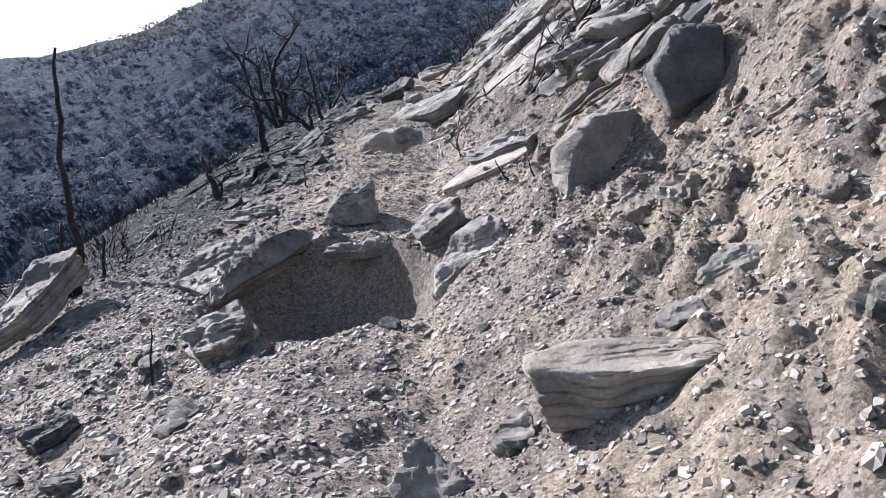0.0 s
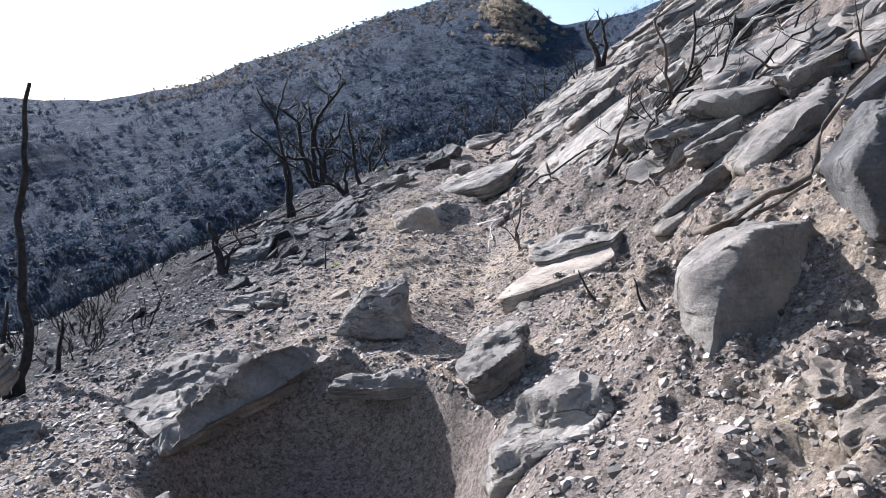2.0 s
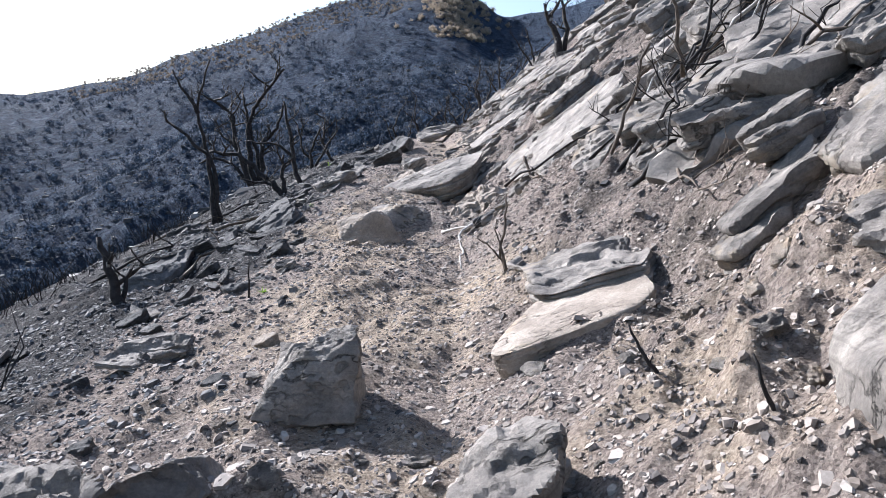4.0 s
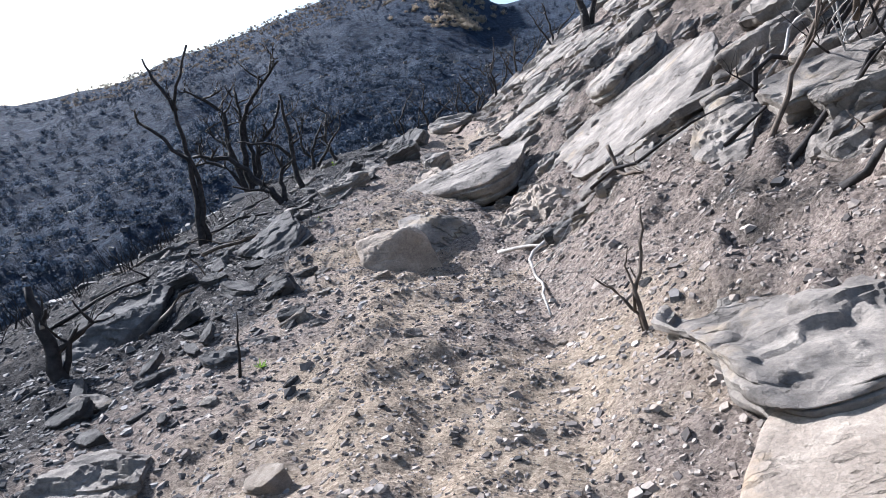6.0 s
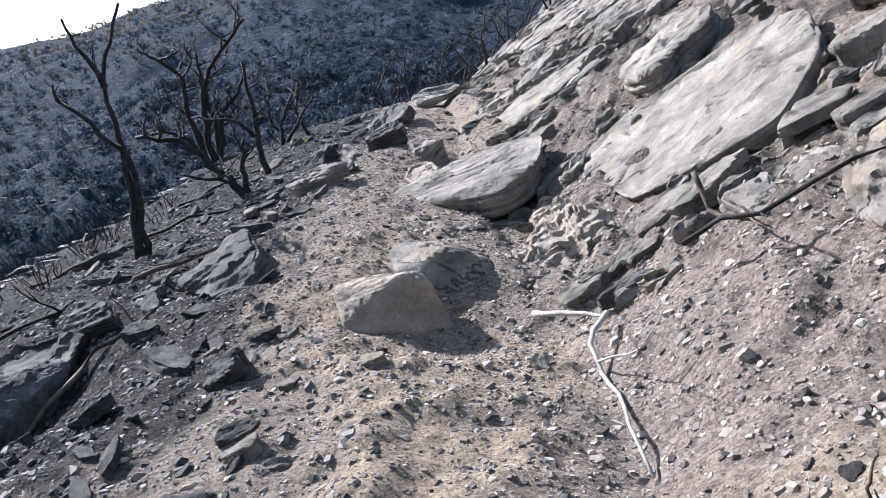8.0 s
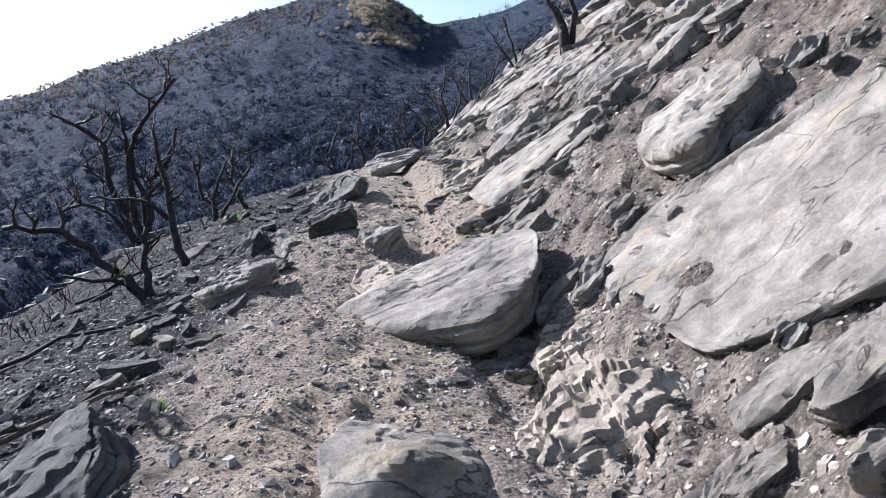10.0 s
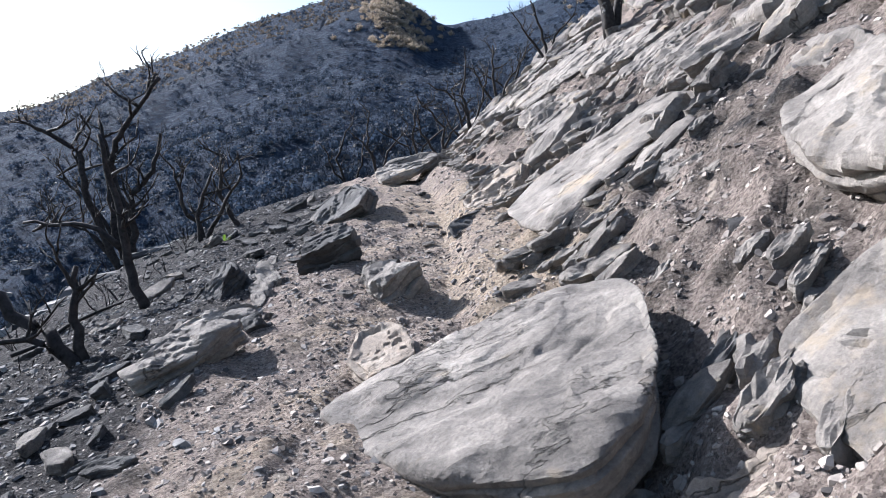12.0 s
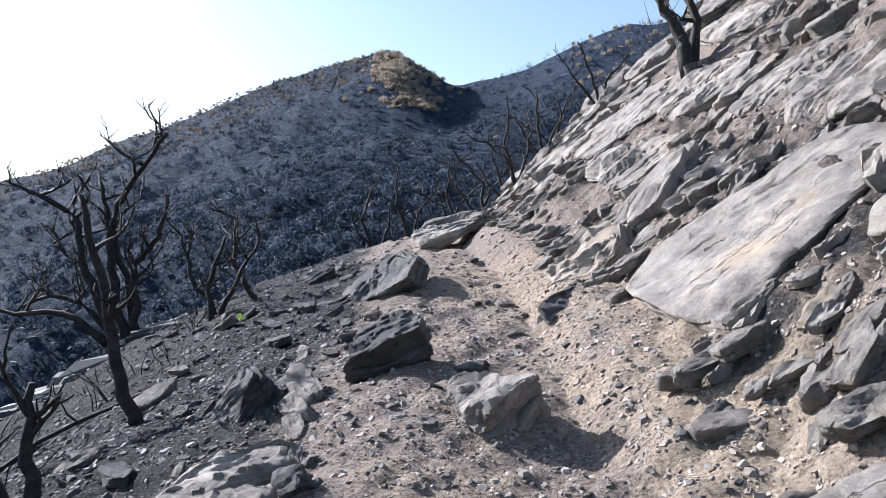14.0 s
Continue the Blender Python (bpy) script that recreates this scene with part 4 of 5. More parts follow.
def chip_material(name, stops):
    m, nt, b = nodes_of(name)
    geo = nt.nodes.new("ShaderNodeNewGeometry")
    col = ramp(nt, geo.outputs["Random Per Island"], stops)
    col = mix(nt, 0.5, col, ramp(nt, noise_tex(nt, 60, 5, 0.7, place(nt)), [(0.3, 0.25), (0.7, 0.75)]), "OVERLAY")
    nt.links.new(col, b.inputs["Base Color"])
    b.inputs["Roughness"].default_value = 0.9
    return m


CHIP = chip_material("stone_chips", [(0.0, (0.045, 0.039, 0.036)), (0.40, (0.15, 0.128, 0.112)), (0.80, (0.30, 0.258, 0.222)), (0.97, (0.42, 0.37, 0.32))])
CHIP_PALE = chip_material("pale_stone_chips", [(0.0, (0.10, 0.086, 0.075)), (0.5, (0.26, 0.224, 0.194)), (0.9, (0.42, 0.37, 0.32))])
CHIP_DARK = chip_material("sooty_chips", [(0.0, (0.025, 0.025, 0.026)), (0.55, (0.085, 0.08, 0.078)), (0.9, (0.24, 0.225, 0.21))])
CHIP_TAN = chip_material("ochre_chips", [(0.0, (0.11, 0.088, 0.07)), (0.5, (0.22, 0.182, 0.15)), (0.9, (0.36, 0.31, 0.26))])
chips("gravel", 34000, 5, 1.1, 0.007, 0.010, CHIP, "litter of small grey stone chips on the trail")
chips("gravel", 10000, 6, 0.8, 0.012, 0.020, CHIP_DARK, "litter of soot-dark stone chips below the trail", -2.2, (6.5, 24.0), 0.075, 0.7)
chips("gravel", 7000, 12, 0.9, 0.012, 0.026, CHIP_PALE, "litter of grey shale chips beside the trail", -1.6, (1.2, 7.0))
chips("shale", 17000, 15, 1.2, 0.014, 0.015, CHIP, "flat angular flakes of grey shale on the dirt", -0.1, (1.5, 19.0), 0.08, 0.75, 0.40)
chips("shale", 7500, 16, 1.0, 0.020, 0.024, CHIP_PALE, "flat angular flakes of pale shale on the dirt", -1.1, (1.3, 6.5), 0.12, 0.55, 0.38)
chips("shale", 8000, 17, 0.75, 0.018, 0.022, CHIP_DARK, "flat soot-dark flakes of shale", -2.1, (6.0, 20.0), 0.11, 0.7, 0.38)
chips("shale", 12000, 18, 0.9, 0.014, 0.014, CHIP, "flat angular flakes of shale on the ashy bank", 1.4, (3.0, 16.0), 0.07, 0.8, 0.40)
chips("gravel", 9000, 7, 0.8, 0.008, 0.016, CHIP_TAN, "litter of ochre stone chips on the bank", 1.3, (1.5, 22.0))
chips("rubble", 7000, 8, 1.4, 0.018, 0.026, CHIP, "angular grey rubble between the slabs of the slope", 2.4, (7.0, 26.0), 0.10, 1.0)
chips("rubble", 5000, 9, 0.8, 0.016, 0.02, CHIP_TAN, "crumbled ochre rubble on the cut bank", 1.9, (1.2, 8.0), 0.06, 1.1)
chips("rubble", 7000, 10, 2.0, 0.02, 0.035, CHIP_DARK, "soot-dark rubble strewn down the burnt slope", -3.6, (4.0, 28.0), 0.11, 1.1)


# ---- makers: burnt wood ----
def tube(bm, points, radii, sides=6):
    """A tapered limb along a line of points, closed at both ends."""
    rings = []
    for k, p in enumerate(points):
        p = Vector(p)
        way = (Vector(points[min(k + 1, len(points) - 1)]) - Vector(points[max(k - 1, 0)])).normalized()
        side = way.orthogonal().normalized()
        other = way.cross(side)
        rings.append([bm.verts.new(p + radii[k] * (math.cos(2 * math.pi * i / sides) * side + math.sin(2 * math.pi * i / sides) * other)) for i in range(sides)])
    for a, b in zip(rings, rings[1:]):
        for i in range(sides):
            bm.faces.new((a[i], a[(i + 1) % sides], b[(i + 1) % sides], b[i]))
    bm.faces.new(rings[0][::-1])
    bm.faces.new(rings[-1])


def limb_points(rng, points, kink, parts=4):
    out = [Vector(points[0])]
    for a, b in zip(points, points[1:]):
        a, b = Vector(a), Vector(b)
        for k in range(1, parts + 1):
            jig = Vector((rng.uniform(-1, 1), rng.uniform(-1, 1), rng.uniform(-1, 1))) * kink * (b - a).length
            out.append(a.lerp(b, k / parts) + (jig if k < parts else jig * 0.3))
    return out


def part(name, bm, material, parent, label=""):
    me = bpy.data.meshes.new(name)
    bmesh.ops.recalc_face_normals(bm, faces=bm.faces[:])
    bm.to_mesh(me)
    bm.free()
    me.polygons.foreach_set("use_smooth", np.ones(len(me.polygons), dtype=bool))
    me.materials.append(material)
    ob = new(name, me)
    ob.parent = parent
    if label:
        ob["label"] = label
    return ob


def fork(bm, rng, start, way, length, radius, depth, kink=0.09):
    """A twisted branch and the branches that grow from it."""
    pts, p, w = [start], Vector(start), Vector(way).normalized()
    n = 5
    for k in range(n):
        w = (w + Vector((rng.uniform(-1, 1), rng.uniform(-1, 1), rng.uniform(-0.5, 0.9))) * 0.28).normalized()
        p = p + w * length / n
        pts.append(p.copy())
    tube(bm, pts, [radius * (1 - 0.62 * k / n) for k in range(n + 1)], 5 if depth > 0 else 4)
    if depth > 0:
        for k in range(rng.randint(2, 3)):
            q = pts[rng.randint(2, n)]
            side = Vector((rng.uniform(-1, 1), rng.uniform(-1, 1), rng.uniform(-0.1, 0.9)))
            fork(bm, rng, q, (w * 0.7 + side).normalized(), length * rng.uniform(0.45, 0.75), radius * 0.5, depth - 1)


def burnt_shrub(name, label, stems, seed, twigs=3, material=None, size=1.0, depth=1):
    """Charred stems along given lines, each with its own crooked branches."""
    rng = random.Random(seed)
    base = Vector(stems[0][0][0])
    thing = new(name)
    thing.location = base
    for line, radius in stems:
        pts = limb_points(rng, [Vector(q) - base for q in line], 0.05)
        pts[0].z -= 0.08
        bm = bmesh.new()
        n = len(pts)
        tube(bm, pts, [radius * (1.25 if k == 0 else 1 - 0.68 * k / n) for k in range(n)], 8)
        stem = part("stem", bm, material or CHAR, thing)
        if twigs:
            for k in range(twigs):
                bm = bmesh.new()
                j = rng.randint(n // 3, n - 1)
                fork(bm, rng, pts[j], Vector((rng.uniform(-1, 1), rng.uniform(-0.7, 0.7), rng.uniform(0.2, 1.0))), size * rng.uniform(0.25, 0.6), radius * 0.42, depth)
                part("branch", bm, CHAR_PALE if material is None else material, stem)
    return tagged(thing, label, "burnt shrub")


def dead_branch(label, line, radius, material, seed, offshoots=0, name="dead_branch", kink=0.05):
    rng = random.Random(seed)
    thing = new(name)
    base = Vector(line[0])
    thing.location = base
    pts = limb_points(rng, [Vector(q) - base for q in line], kink, 3)
    bm = bmesh.new()
    n = len(pts)
    tube(bm, pts, [radius * (1 - 0.55 * k / n) for k in range(n)], 7)
    part("limb", bm, material, thing)
    for k in range(offshoots):
        bm = bmesh.new()
        j = rng.randint(2, n - 1)
        fork(bm, rng, pts[j], Vector((rng.uniform(-1, 1), rng.uniform(-1, 0.3), rng.uniform(-0.2, 0.9))), rng.uniform(0.15, 0.45), radius * 0.5, 1)
        part("offshoot", bm, material, thing)
    return tagged(thing, label, "branch")


# ---- burnt shrubs and branches along the trail ----
burnt_shrub("burnt_shrub", "tall charred multi-stemmed shrub with crooked bare branches", [
    ([(-5.35, 25.0, 1.15), (-5.62, 25.1, 2.12), (-5.70, 25.2, 3.0), (-5.52, 25.1, 3.66), (-5.18, 25.0, 4.09), (-4.61, 24.9, 4.79)], 0.095),
    ([(-5.40, 24.9, 1.15), (-5.75, 24.8, 2.01), (-5.97, 24.7, 2.79), (-6.03, 24.7, 3.45), (-6.46, 24.6, 3.78), (-6.72, 24.6, 3.89)], 0.085),
    ([(-5.32, 25.1, 1.15), (-5.45, 25.2, 2.44), (-5.77, 25.4, 3.44), (-5.92, 25.5, 4.10)], 0.075),
    ([(-5.26, 25.0, 1.15), (-5.24, 24.9, 2.22), (-5.20, 24.8, 2.66), (-4.74, 24.7, 3.09), (-4.56, 24.6, 3.75)], 0.08),
    ([(-5.42, 25.0, 1.3), (-6.15, 25.0, 2.07), (-6.67, 25.1, 2.20), (-7.1, 25.1, 2.04)], 0.06),
    ([(-5.55, 25.2, 1.7), (-6.22, 25.4, 2.68), (-6.77, 25.5, 3.05)], 0.05)], 3, 6, size=1.15, depth=2)
burnt_shrub("burnt_shrub", "charred trunk rising from a pale-footed stump", [
    ([(-2.85, 17.7, 1.5), (-3.0, 17.75, 2.0), (-3.08, 17.78, 2.6), (-3.2, 17.8, 3.15)], 0.055),
    ([(-3.05, 17.77, 2.2), (-3.5, 17.9, 2.35), (-4.0, 18.0, 2.38)], 0.03)], 6, 3, size=0.7, depth=2)
burnt_shrub("burnt_shrub", "charred shrub leaning out over the slope", [
    ([(-2.84, 16.3, 1.34), (-3.20, 16.3, 1.68), (-3.70, 16.35, 2.06), (-4.25, 16.4, 2.10)], 0.06),
    ([(-2.84, 16.3, 1.34), (-2.95, 16.35, 1.70), (-2.92, 16.4, 2.08)], 0.05),
    ([(-2.90, 16.3, 1.36), (-3.10, 16.2, 1.56), (-3.60, 16.1, 1.66)], 0.035)], 4, 3, size=0.7)
burnt_shrub("burnt_shrub", "tall charred shrub with two long bare stems", [
    ([(-3.39, 13.93, 0.97), (-3.45, 14.0, 1.5), (-3.56, 14.05, 2.02), (-4.14, 14.16, 2.46)], 0.048),
    ([(-3.36, 13.95, 0.97), (-3.40, 14.0, 1.6), (-3.62, 14.1, 2.25), (-3.70, 14.13, 2.66), (-3.56, 14.2, 3.35)], 0.038),
    ([(-3.70, 14.13, 2.66), (-3.92, 14.19, 2.9), (-4.09, 14.23, 3.2)], 0.028)], 7, 1, size=0.4)
burnt_shrub("burnt_shrub", "charred shrub with peeled pale limbs", [
    ([(-3.3, 21.9, 1.85), (-3.35, 21.9, 2.3), (-3.1, 21.9, 2.95)], 0.045),
    ([(-3.25, 22.0, 1.85), (-3.0, 22.0, 2.4), (-2.7, 22.0, 2.9)], 0.04),
    ([(-3.2, 22.1, 1.85), (-3.6, 22.1, 2.5), (-3.7, 22.1, 3.0)], 0.04),
    ([(-2.8, 22.4, 2.0), (-3.1, 22.4, 2.6), (-3.05, 22.4, 3.2)], 0.05)], 9, 5, CHAR_PALE, 0.8, 2)
burnt_shrub("burnt_stump", "blackened forked stump beside a long rock", [
    ([(-3.02, 9.8, 0.46), (-3.12, 9.85, 0.78), (-3.27, 9.92, 1.13)], 0.06),
    ([(-3.05, 9.83, 0.5), (-2.98, 9.9, 0.85)], 0.03)], 12, 2, size=0.5)
burnt_shrub("burnt_sapling", "thin charred sapling standing alone on the slope", [
    ([(-3.75, 7.2, -0.12), (-3.72, 7.3, 0.4), (-3.87, 7.45, 1.1), (-3.88, 7.5, 1.8), (-3.88, 7.6, 2.36)], 0.045),
    ([(-3.80, 7.15, -0.12), (-3.88, 7.2, 0.25), (-3.86, 7.25, 0.62)], 0.03)], 14, 1, size=0.3)
burnt_shrub("burnt_stick", "short charred stick standing in the dirt", [([(-3.62, 7.5, -0.06), (-3.6, 7.55, 0.45)], 0.022)], 15, 0)
burnt_shrub("burnt_stick", "thin charred stick standing in the dirt", [([(-1.68, 3.92, 0.08), (-1.69, 3.95, 0.25), (-1.68, 3.97, 0.41)], 0.009)], 16, 0)
burnt_shrub("burnt_stick", "thin charred stick standing beside a flat rock", [([(-1.72, 9.0, 0.8), (-1.72, 9.0, 1.1)], 0.008)], 17, 0)
burnt_shrub("scorched_twig", "forked scorched twig standing by the flat slab", [
    ([(0.22, 8.41, 1.04), (0.15, 8.43, 1.25), (0.18, 8.45, 1.42), (0.18, 8.47, 1.61)], 0.013),
    ([(0.20, 8.42, 1.12), (0.08, 8.48, 1.24), (-0.01, 8.5, 1.3)], 0.009),
    ([(0.15, 8.43, 1.25), (0.11, 8.45, 1.36), (0.12, 8.45, 1.44)], 0.006)], 18, 1, TWIG, 0.15, 0)
burnt_shrub("scorched_twig", "thin scorched twig standing in the dirt", [
    ([(0.56, 6.1, 0.93), (0.48, 6.12, 1.05), (0.42, 6.14, 1.16)], 0.010)], 19, 1, CHAR, 0.1, 0)
burnt_shrub("scorched_twig", "thin scorched twig growing beside a boulder", [
    ([(0.72, 5.5, 0.95), (0.66, 5.5, 1.08), (0.62, 5.52, 1.2)], 0.010)], 20, 1, CHAR, 0.12, 0)
burnt_shrub("burnt_shrub", "grey-trunked burnt shrub high on the slab slope", [
    ([(2.75, 21.3, 4.75), (2.6, 21.35, 5.3), (2.35, 21.4, 5.75)], 0.11),
    ([(2.8, 21.4, 4.75), (2.9, 21.4, 5.4), (2.75, 21.5, 6.1)], 0.08)], 21, 3, CHAR_PALE, 1.0, 2)
for k, (x, y, h) in enumerate([(1.1, 24.5, 1.3), (1.7, 25.0, 1.2), (0.6, 25.4, 1.2), (2.6, 24.6, 1.1), (0.2, 26.2, 1.3), (1.3, 26.6, 1.4), (-0.6, 26.5, 1.4), (-1.3, 27.5, 1.5), (2.4, 26.8, 1.3)]):
    z = height(x, y)
    rr = random.Random(60 + k)
    burnt_shrub("burnt_shrub", "bare burnt shrub on the skyline of the slope", [
        ([(x, y, z), (x + rr.uniform(-0.3, 0.1), y, z + h * 0.5), (x + rr.uniform(-0.6, 0.3), y, z + h)], 0.035),
        ([(x, y, z), (x - rr.uniform(0.1, 0.4), y, z + h * 0.4), (x - rr.uniform(0.3, 0.9), y, z + h * 0.7)], 0.03),
        ([(x, y, z), (x + rr.uniform(0.1, 0.3), y, z + h * 0.4), (x + rr.uniform(0.1, 0.7), y, z + h * 0.8)], 0.03)], 60 + k, 4, None, 0.7, 1)

# the tangle of dead branches above the trail
dead_branch("long forked dead branch lying against a boulder", [(0.80, 5.0, 1.47), (0.95, 4.85, 1.60), (1.15, 4.82, 1.72), (1.30, 5.05, 1.95), (1.62, 5.35, 2.25), (2.0, 5.6, 2.6)], 0.018, TWIG, 30, 1)
dead_branch("dead branch lying across a boulder", [(0.80, 5.13, 1.46), (0.95, 4.80, 1.57), (1.14, 4.78, 1.70)], 0.012, TWIG, 31, 0)
dead_branch("pale forked dead branch lying on the dirt", [(-0.21, 10.86, 1.17), (-0.05, 10.6, 1.23), (0.08, 10.4, 1.26)], 0.017, BARE, 32, 0, kink=0.03)
dead_branch("crooked dead branch lying on the dirt", [(0.07, 10.42, 1.28), (-0.07, 10.2, 1.18), (-0.05, 10.04, 1.10), (-0.05, 9.71, 1.06), (-0.08, 9.28, 0.99)], 0.014, BARE, 33, 1, kink=0.06)
dead_branch("crooked dark branch lying below bedrock slabs", [(0.58, 10.70, 1.95), (0.64, 10.62, 1.76), (0.73, 10.18, 1.74), (0.80, 9.97, 1.72)], 0.016, TWIG, 34, 1)
for k, (line, rad, mat) in enumerate([
        ([(1.00, 9.1, 1.68), (1.10, 9.15, 2.0), (1.20, 9.1, 2.35), (1.28, 9.0, 2.75)], 0.026, TWIG),
        ([(0.97, 9.0, 1.66), (1.22, 8.95, 2.0), (1.40, 8.85, 2.3), (1.75, 8.8, 2.6)], 0.028, CHAR),
        ([(1.02, 9.0, 1.68), (1.35, 8.8, 1.98), (1.75, 8.7, 2.3)], 0.022, TWIG),
        ([(0.95, 9.6, 1.85), (1.35, 9.4, 2.25), (1.75, 9.2, 2.5)], 0.022, CHAR),
        ([(0.35, 10.2, 1.65), (0.75, 9.9, 1.95), (1.15, 9.55, 2.2)], 0.020, CHAR),
        ([(1.55, 9.3, 2.35), (1.85, 9.1, 2.55), (2.3, 8.9, 2.75)], 0.03, BARE),
        ([(1.35, 9.2, 2.2), (1.6, 9.3, 2.32), (1.95, 9.25, 2.45)], 0.026, BARE),
        ([(1.30, 8.3, 1.85), (1.20, 7.9, 1.75), (1.16, 7.5, 1.68)], 0.018, TWIG),
        ([(1.75, 9.6, 2.6), (1.65, 9.5, 3.0), (1.5, 9.45, 3.4)], 0.03, TWIG),
        ([(1.75, 9.6, 2.6), (1.95, 9.6, 3.0), (1.9, 9.5, 3.5)], 0.028, CHAR),
        ([(1.8, 9.2, 2.5), (1.5, 8.9, 2.45), (1.3, 8.5, 2.2), (1.2, 8.3, 1.85)], 0.022, CHAR),
        ([(2.1, 8.6, 2.6), (1.8, 8.3, 2.5), (1.55, 7.9, 2.2)], 0.02, TWIG),
        ([(1.6, 8.9, 2.2), (2.0, 8.8, 2.8), (2.1, 8.8, 3.3)], 0.022, CHAR)]):
    dead_branch(("charred dead branch in a tangle on the slabs" if mat is CHAR else "bleached bare branch in a tangle on the slabs" if mat is BARE else "scorched dead branch in a tangle on the slabs"), line, rad * 0.7, mat, 40 + k, 2, kink=0.07)
tangle = random.Random(77)
for k in range(26):
    x, y = tangle.uniform(1.0, 2.5), tangle.uniform(8.2, 10.4)
    z = height(x, y)
    a, long = tangle.uniform(-0.9, 0.9), tangle.uniform(0.5, 1.1)
    dx, dy = long * math.cos(a), -long * math.sin(a)
    mat = (CHAR, TWIG, CHAR, BARE)[k % 4]
    end = height(x + dx, y + dy)
    dead_branch(("charred dead branch in a tangle on the slabs" if mat is CHAR else "bleached bare branch in a tangle on the slabs" if mat is BARE else "scorched dead branch in a tangle on the slabs"),
                [(x, y, z + 0.02), (x + dx * 0.5, y + dy * 0.5, (z + end) / 2 + tangle.uniform(0.1, 0.3)), (x + dx, y + dy, end + tangle.uniform(0.05, 0.4))], tangle.uniform(0.010, 0.022), mat, 300 + k, 1, kink=0.09)
for k, line in enumerate([[(1.02, 2.42, 0.66), (1.06, 2.36, 0.80), (1.12, 2.45, 0.86), (1.16, 2.5, 0.80)], [(0.90, 2.38, 0.64), (1.03, 2.42, 0.74), (1.14, 2.5, 0.84)], [(1.12, 2.5, 0.80), (1.16, 2.4, 0.76), (1.15, 2.3, 0.70)]]):
    dead_branch("pale dry stem curling beside the bench-like boulder", line, 0.006, BARE, 370 + k, 0, "dry_stem", 0.03)
dead_branch("charred log lying on the slope below the trail", [(-3.9, 16.9, 1.12), (-3.4, 17.6, 1.36), (-2.75, 18.2, 1.62)], 0.05, CHAR, 58, 0, "charred_log", 0.02)
for k, (x, y, turn, long) in enumerate([(-2.6, 13.1, 30, 1.1), (-3.3, 15.2, 10, 1.5), (-2.9, 11.6, 50, 0.9), (-3.6, 18.6, 25, 1.6), (-4.2, 14.8, 20, 1.3), (-3.9, 12.2, 40, 1.0)]):
    dx, dy = long / 2 * math.cos(radians(turn)), long / 2 * math.sin(radians(turn))
    dead_branch("thin charred branch lying on burnt ground", [(x - dx, y - dy, height(x - dx, y - dy) + 0.03), (x, y, height(x, y) + 0.05), (x + dx, y + dy, height(x + dx, y + dy) + 0.03)], 0.022, CHAR if k % 2 else TWIG, 80 + k, 1)


# ---- burnt scrub on the hills across the valley ----
def scrub(name, count, seed, near, far, az, tall, sticks, material, label, thin=0.012, keep=None):
    g = np.random.default_rng(seed)
    r = near * (far / near) ** g.random(count)
    a = np.radians(g.uniform(az[0], az[1], count))
    x, y = -1 + r * np.sin(a), 12 + r * np.cos(a)
    if keep is not None:
        ok = keep(x, y, r, np.degrees(a))
        x, y, r = x[ok], y[ok], r[ok]
        count = len(x)
    z = ground(x, y)
    verts, faces = [], []
    s = tall * g.uniform(0.25, 1.3, count)
    for k in range(sticks):
        ang = g.uniform(0, 2 * math.pi, count)
        lean = g.uniform(0.2, 1.5, count)
        long = s * g.uniform(0.5, 1.0, count)
        w = thin * (1 + r / 110)
        foot = np.stack([x + 0.12 * s * np.cos(ang), y + 0.12 * s * np.sin(ang), z - 0.1], -1)
        knee = foot + np.stack([long * 0.45 * lean * np.cos(ang), long * 0.45 * lean * np.sin(ang), long * 0.55], -1)
        tip = knee + np.stack([long * 0.5 * lean * np.cos(ang + 0.8), long * 0.5 * lean * np.sin(ang + 0.8), long * 0.5], -1)
        for q, rad in ((foot, w), (knee, w * 0.7), (tip, w * 0.3)):
            for c in range(3):
                verts.append(q + np.stack([rad * math.cos(2.1 * c), rad * math.sin(2.1 * c), 0 * rad], -1))
    v = np.stack(verts, 1)
    per = v.shape[1]
    tri = []
    for k in range(sticks):
        for seg in (0, 3):
            for c in range(3):
                b = k * 9 + seg
                tri.append((b + c, b + (c + 1) % 3, b + 3 + (c + 1) % 3, b + 3 + c))
    tri = np.array(tri)
    f = (tri[None] + (np.arange(count) * per)[:, None, None]).reshape(-1, 4)
    me = quick_mesh(name, v.reshape(-1, 3), [f], material)
    return tagged(new(name, me), label, "scrub", kind="stuff")


scrub("charred_twigs", 420, 8, 4, 18, (-150, -12), 0.45, 5, CHAR, "charred stubs of brush on the slope below the trail", 0.008, lambda x, y, r, a: (x < -3.0) & (y > 3))
scrub("burnt_scrub", 4200, 3, 15, 60, (-48, 24), 0.8, 7, SCRUB_HAZY, "burnt leafless scrub covering the far slope", 0.010, lambda x, y, r, a: (y > 24) | (x < -6))
scrub("burnt_scrub", 8000, 4, 45, 172, (-42, 26), 1.0, 5, SCRUB_HAZY, "burnt leafless scrub covering the far hills", 0.012, lambda x, y, r, a: vnoise(x / 9, y / 9, seed=77) > -0.55)


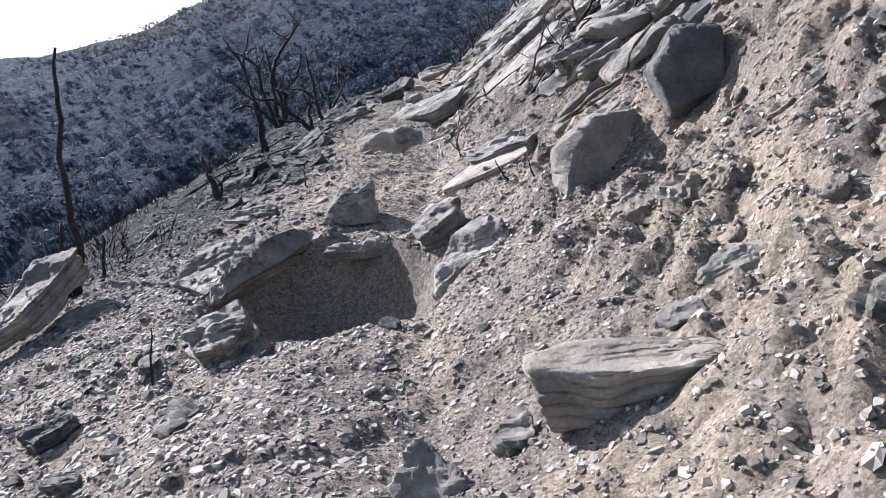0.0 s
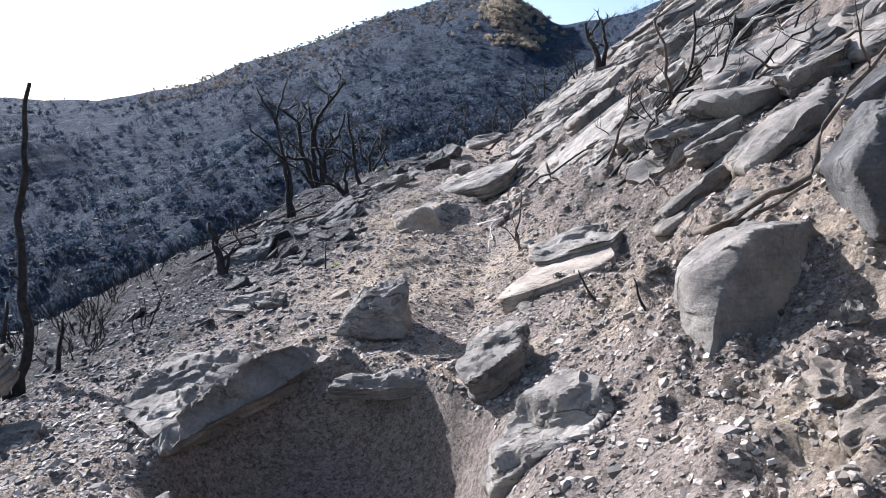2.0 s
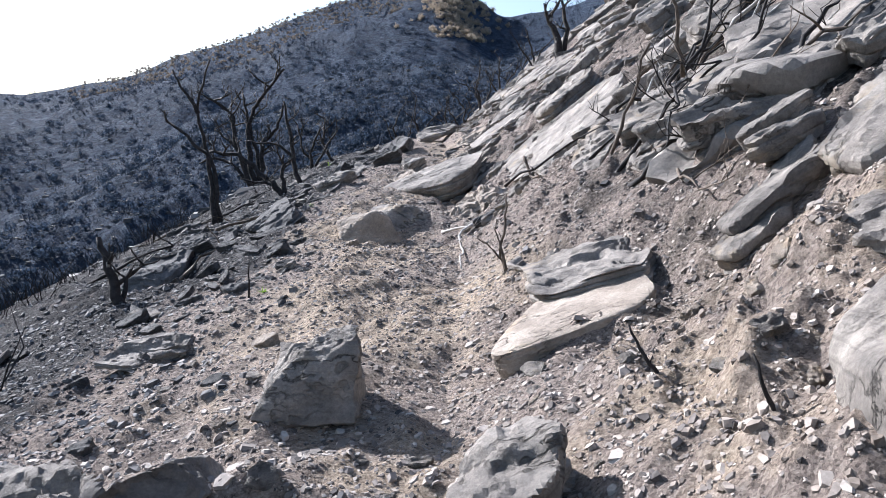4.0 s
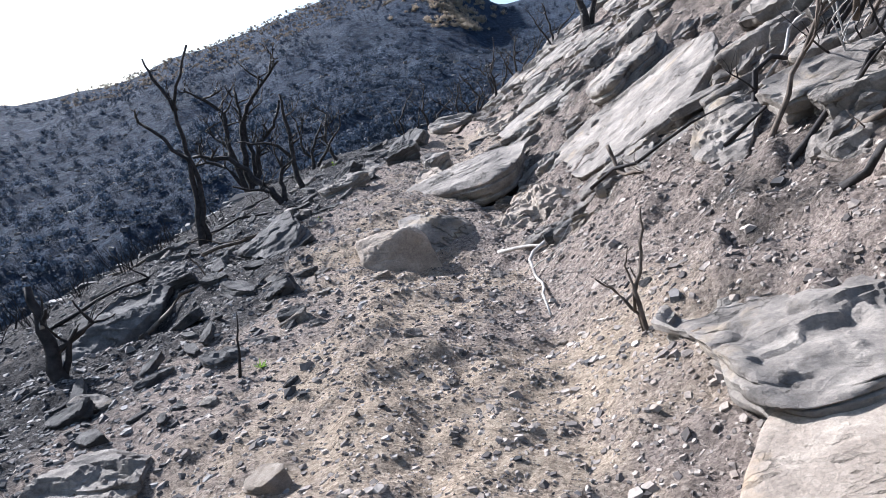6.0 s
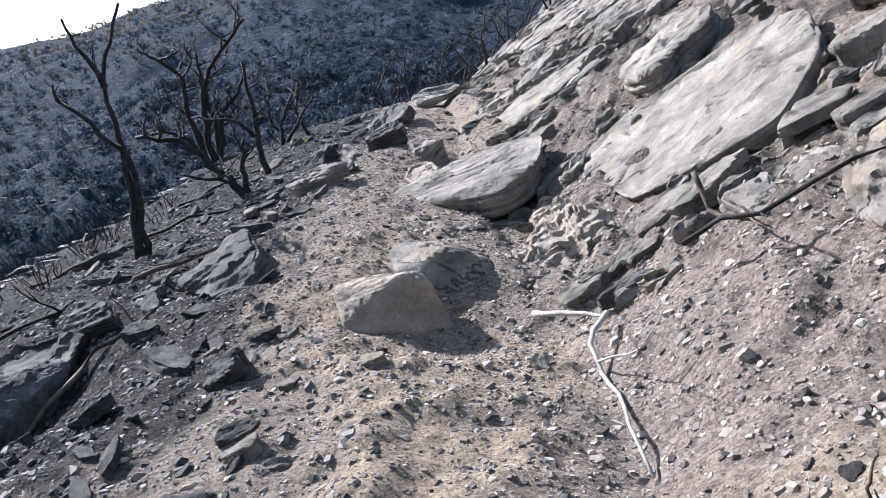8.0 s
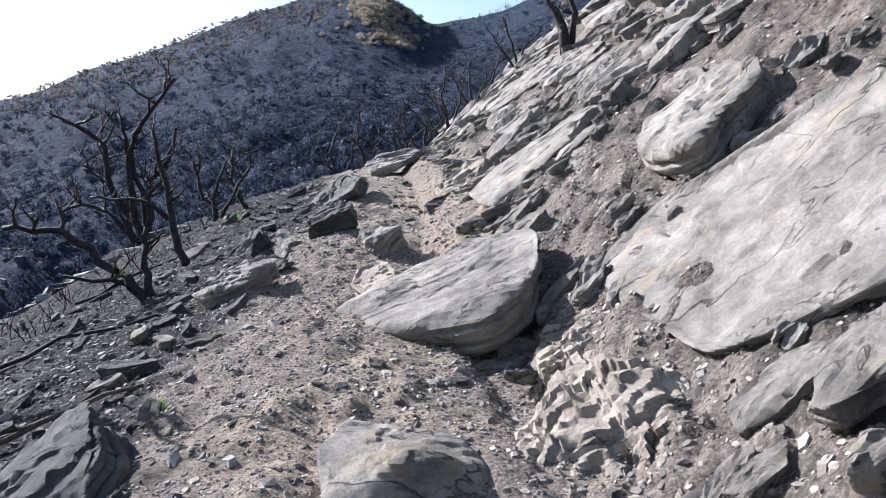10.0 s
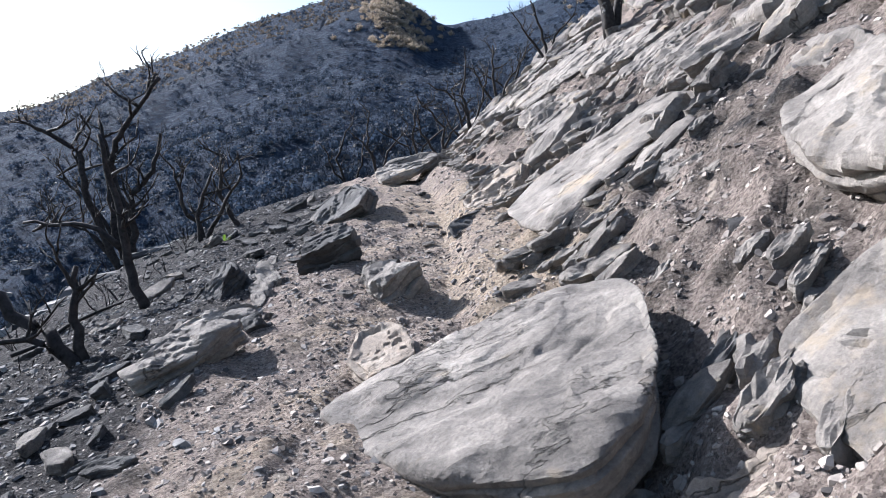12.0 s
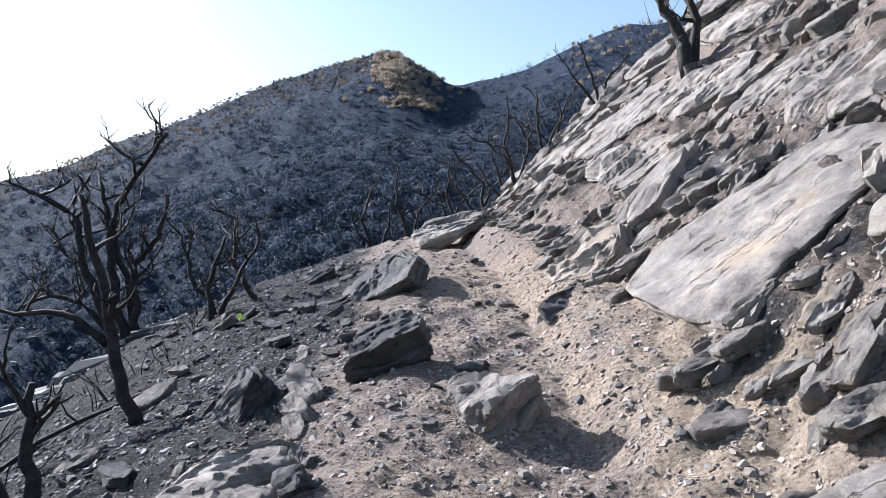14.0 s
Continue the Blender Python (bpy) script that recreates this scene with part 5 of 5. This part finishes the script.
def far_stones(name, count, seed, near, far, az, biggest, material, label, stretch=1.0):
    """Pale stones lying about a distant slope, as one mesh."""
    g = np.random.default_rng(seed)
    r = near * (far / near) ** g.random(count)
    a = np.radians(g.uniform(az[0], az[1], count))
    x, y = -1 + r * np.sin(a), 12 + r * np.cos(a)
    clear = (x < -4.2) | (r > 16)
    x, y, r, count = x[clear], y[clear], r[clear], int(clear.sum())
    z = ground(x, y)
    size = biggest * g.uniform(0.15, 1.0, count) ** 2.2 + 0.12
    v = []
    for sx, sy, sz in ((-1, -1, -0.6), (1, -1, -0.6), (1, 1, -0.6), (-1, 1, -0.6), (-0.7, -0.7, 0.5), (0.7, -0.7, 0.5), (0.7, 0.7, 0.5), (-0.7, 0.7, 0.5)):
        v.append(np.stack([x + stretch * sx * size * g.uniform(0.25, 0.75, count), y + sy * size * g.uniform(0.25, 0.75, count), z + sx * 0.18 * (stretch - 1) * size + sz * size * g.uniform(0.25, 0.7, count) / math.sqrt(stretch)], -1))
    v = np.stack(v, 1).reshape(-1, 3)
    quad = np.array([(4, 5, 6, 7), (0, 1, 5, 4), (1, 2, 6, 5), (2, 3, 7, 6), (3, 0, 4, 7)])
    f = (quad[None] + (np.arange(count) * 8)[:, None, None]).reshape(-1, 4)
    me = quick_mesh(name, v, [f], material)
    return tagged(new(name, me), label, "stones", kind="stuff")


far_stones("hillside_stones", 4000, 21, 17, 110, (-52, 26), 0.5, CHIP_DARK, "grey stones strewn over the burnt hills")
far_stones("hillside_ledges", 1800, 22, 11, 75, (-70, 10), 0.30, CHIP_DARK, "grey ledges of rock lying along the burnt slope", 2.0)


def leafy_clumps(name, spots, seed, material, label, leaves=170):
    """Shrubs of many small leaves or burnt twig ends."""
    g = np.random.default_rng(seed)
    spot = np.array(spots)
    spot = np.repeat(spot, (leaves * spot[:, 2]).astype(int), axis=0)
    x, y, size = spot.T
    n = len(x)
    root = ground(np.array(spots)[:, 0], np.array(spots)[:, 1])
    z = np.repeat(root, (leaves * np.array(spots)[:, 2]).astype(int))
    d = g.normal(0, 1, (n, 3))
    d /= np.linalg.norm(d, axis=1, keepdims=True)
    p = np.stack([x, y, z + size * 0.45], -1) + d * np.array([0.75, 0.75, 0.6]) * (size * g.uniform(0.15, 1.15, n))[:, None]
    t1 = np.cross(d, g.normal(0, 1, (n, 3)))
    t1 /= np.linalg.norm(t1, axis=1, keepdims=True)
    t2 = np.cross(d, t1) + d * g.normal(0, 0.5, (n, 1))
    s = (0.10 * g.uniform(0.6, 1.4, n) * np.sqrt(size))[:, None]
    v = np.stack([p + t1 * s, p + t2 * s, p - t1 * s, p - t2 * s], 1).reshape(-1, 3)
    return tagged(new(name, quick_mesh(name, v, [np.arange(4 * n).reshape(-1, 4)], material)), label, "scrub", kind="stuff")


def leaf_material(name, a, b_):
    m, nt, b = nodes_of(name)
    geo = nt.nodes.new("ShaderNodeNewGeometry")
    nt.links.new(ramp(nt, geo.outputs["Random Per Island"], [(0.0, a), (1.0, b_)]), b.inputs["Base Color"])
    b.inputs["Roughness"].default_value = 0.8
    through_leaf = nt.nodes.new("ShaderNodeBsdfTranslucent")
    nt.links.new(b.inputs["Base Color"].links[0].from_socket, through_leaf.inputs["Color"])
    both = nt.nodes.new("ShaderNodeMixShader")
    both.inputs[0].default_value = 0.45
    nt.links.new(b.outputs[0], both.inputs[1])
    nt.links.new(through_leaf.outputs[0], both.inputs[2])
    nt.links.new(both.outputs[0], nt.nodes["Material Output"].inputs["Surface"])
    return m


LEAF_BROWN = leaf_material("singed_leaves", (0.22, 0.175, 0.125), (0.46, 0.38, 0.285))
# burnt brush blued like the far slopes: the haze is painted in
LEAF_BURNT_HAZY = leaf_material("hazy_burnt_twig_ends", (0.012, 0.020, 0.034), (0.046, 0.066, 0.100))
LEAF_DULL = leaf_material("dull_singed_leaves", (0.10, 0.088, 0.075), (0.24, 0.20, 0.16))


def polar(r, a):
    return -1 + r * math.sin(radians(a)), 12 + r * math.cos(radians(a))


rng = random.Random(23)
leafy_clumps("burnt_brush", [(*polar(26 * (165 / 26) ** rng.random(), rng.uniform(-46, 24)), rng.uniform(0.35, 1.1)) for k in range(3600)], 4, LEAF_BURNT_HAZY, "low burnt brush dotted over the far hills", 70)
leafy_clumps("singed_scrub", [(*polar(rng.uniform(122, 168), rng.gauss(2.0, 1.4)), rng.uniform(0.5, 1.2)) for k in range(380)], 1, LEAF_BROWN, "singed tan scrub on the hilltop")
leafy_clumps("singed_scrub", [(*polar(rng.uniform(140, 170), rng.uniform(-27, 1)), rng.uniform(0.2, 0.55)) for k in range(1300)], 2, LEAF_DULL, "dull brown singed scrub along the ridge")
leafy_clumps("singed_scrub", [(*polar(rng.uniform(120, 168), rng.uniform(15, 22)), rng.uniform(0.5, 1.0)) for k in range(60)], 3, LEAF_BROWN, "singed tan scrub on the second ridge")


# ---- green sprouts coming back after the fire ----
LEAF_GREEN = leaf_material("fresh_leaves", (0.10, 0.20, 0.03), (0.30, 0.42, 0.06))
for k, (x, y, size) in enumerate([(-2.75, 20.8, 0.12), (-1.86, 12.75, 0.09), (-1.62, 9.05, 0.06)]):
    leaves = random.Random(90 + k)
    z = height(x, y)
    plant = new("sprout")
    plant.location = (x, y, z)
    for j in range(14):
        a, tilt, s = leaves.uniform(0, 6.28), leaves.uniform(0.3, 1.3), size * leaves.uniform(0.6, 1.0)
        way = Vector((math.cos(a) * math.sin(tilt), math.sin(a) * math.sin(tilt), math.cos(tilt)))
        side = way.cross(Vector((0.1, 0.2, 1))).normalized()
        fold = way.cross(side)
        bm = bmesh.new()
        ring = [bm.verts.new(q) for q in (way * 0, way * s * 0.5 + side * s * 0.14 + fold * s * 0.03, way * s, way * s * 0.5 - side * s * 0.14 + fold * s * 0.03, way * s * 0.5)]
        for i in range(4):
            if i < 2:
                bm.faces.new((ring[i], ring[i + 1], ring[4]))
            else:
                bm.faces.new((ring[i], ring[(i + 1) % 4], ring[4]))
        part("leaf", bm, LEAF_GREEN, plant)
    tagged(plant, "small bright green sprout in burnt soil", "plant")
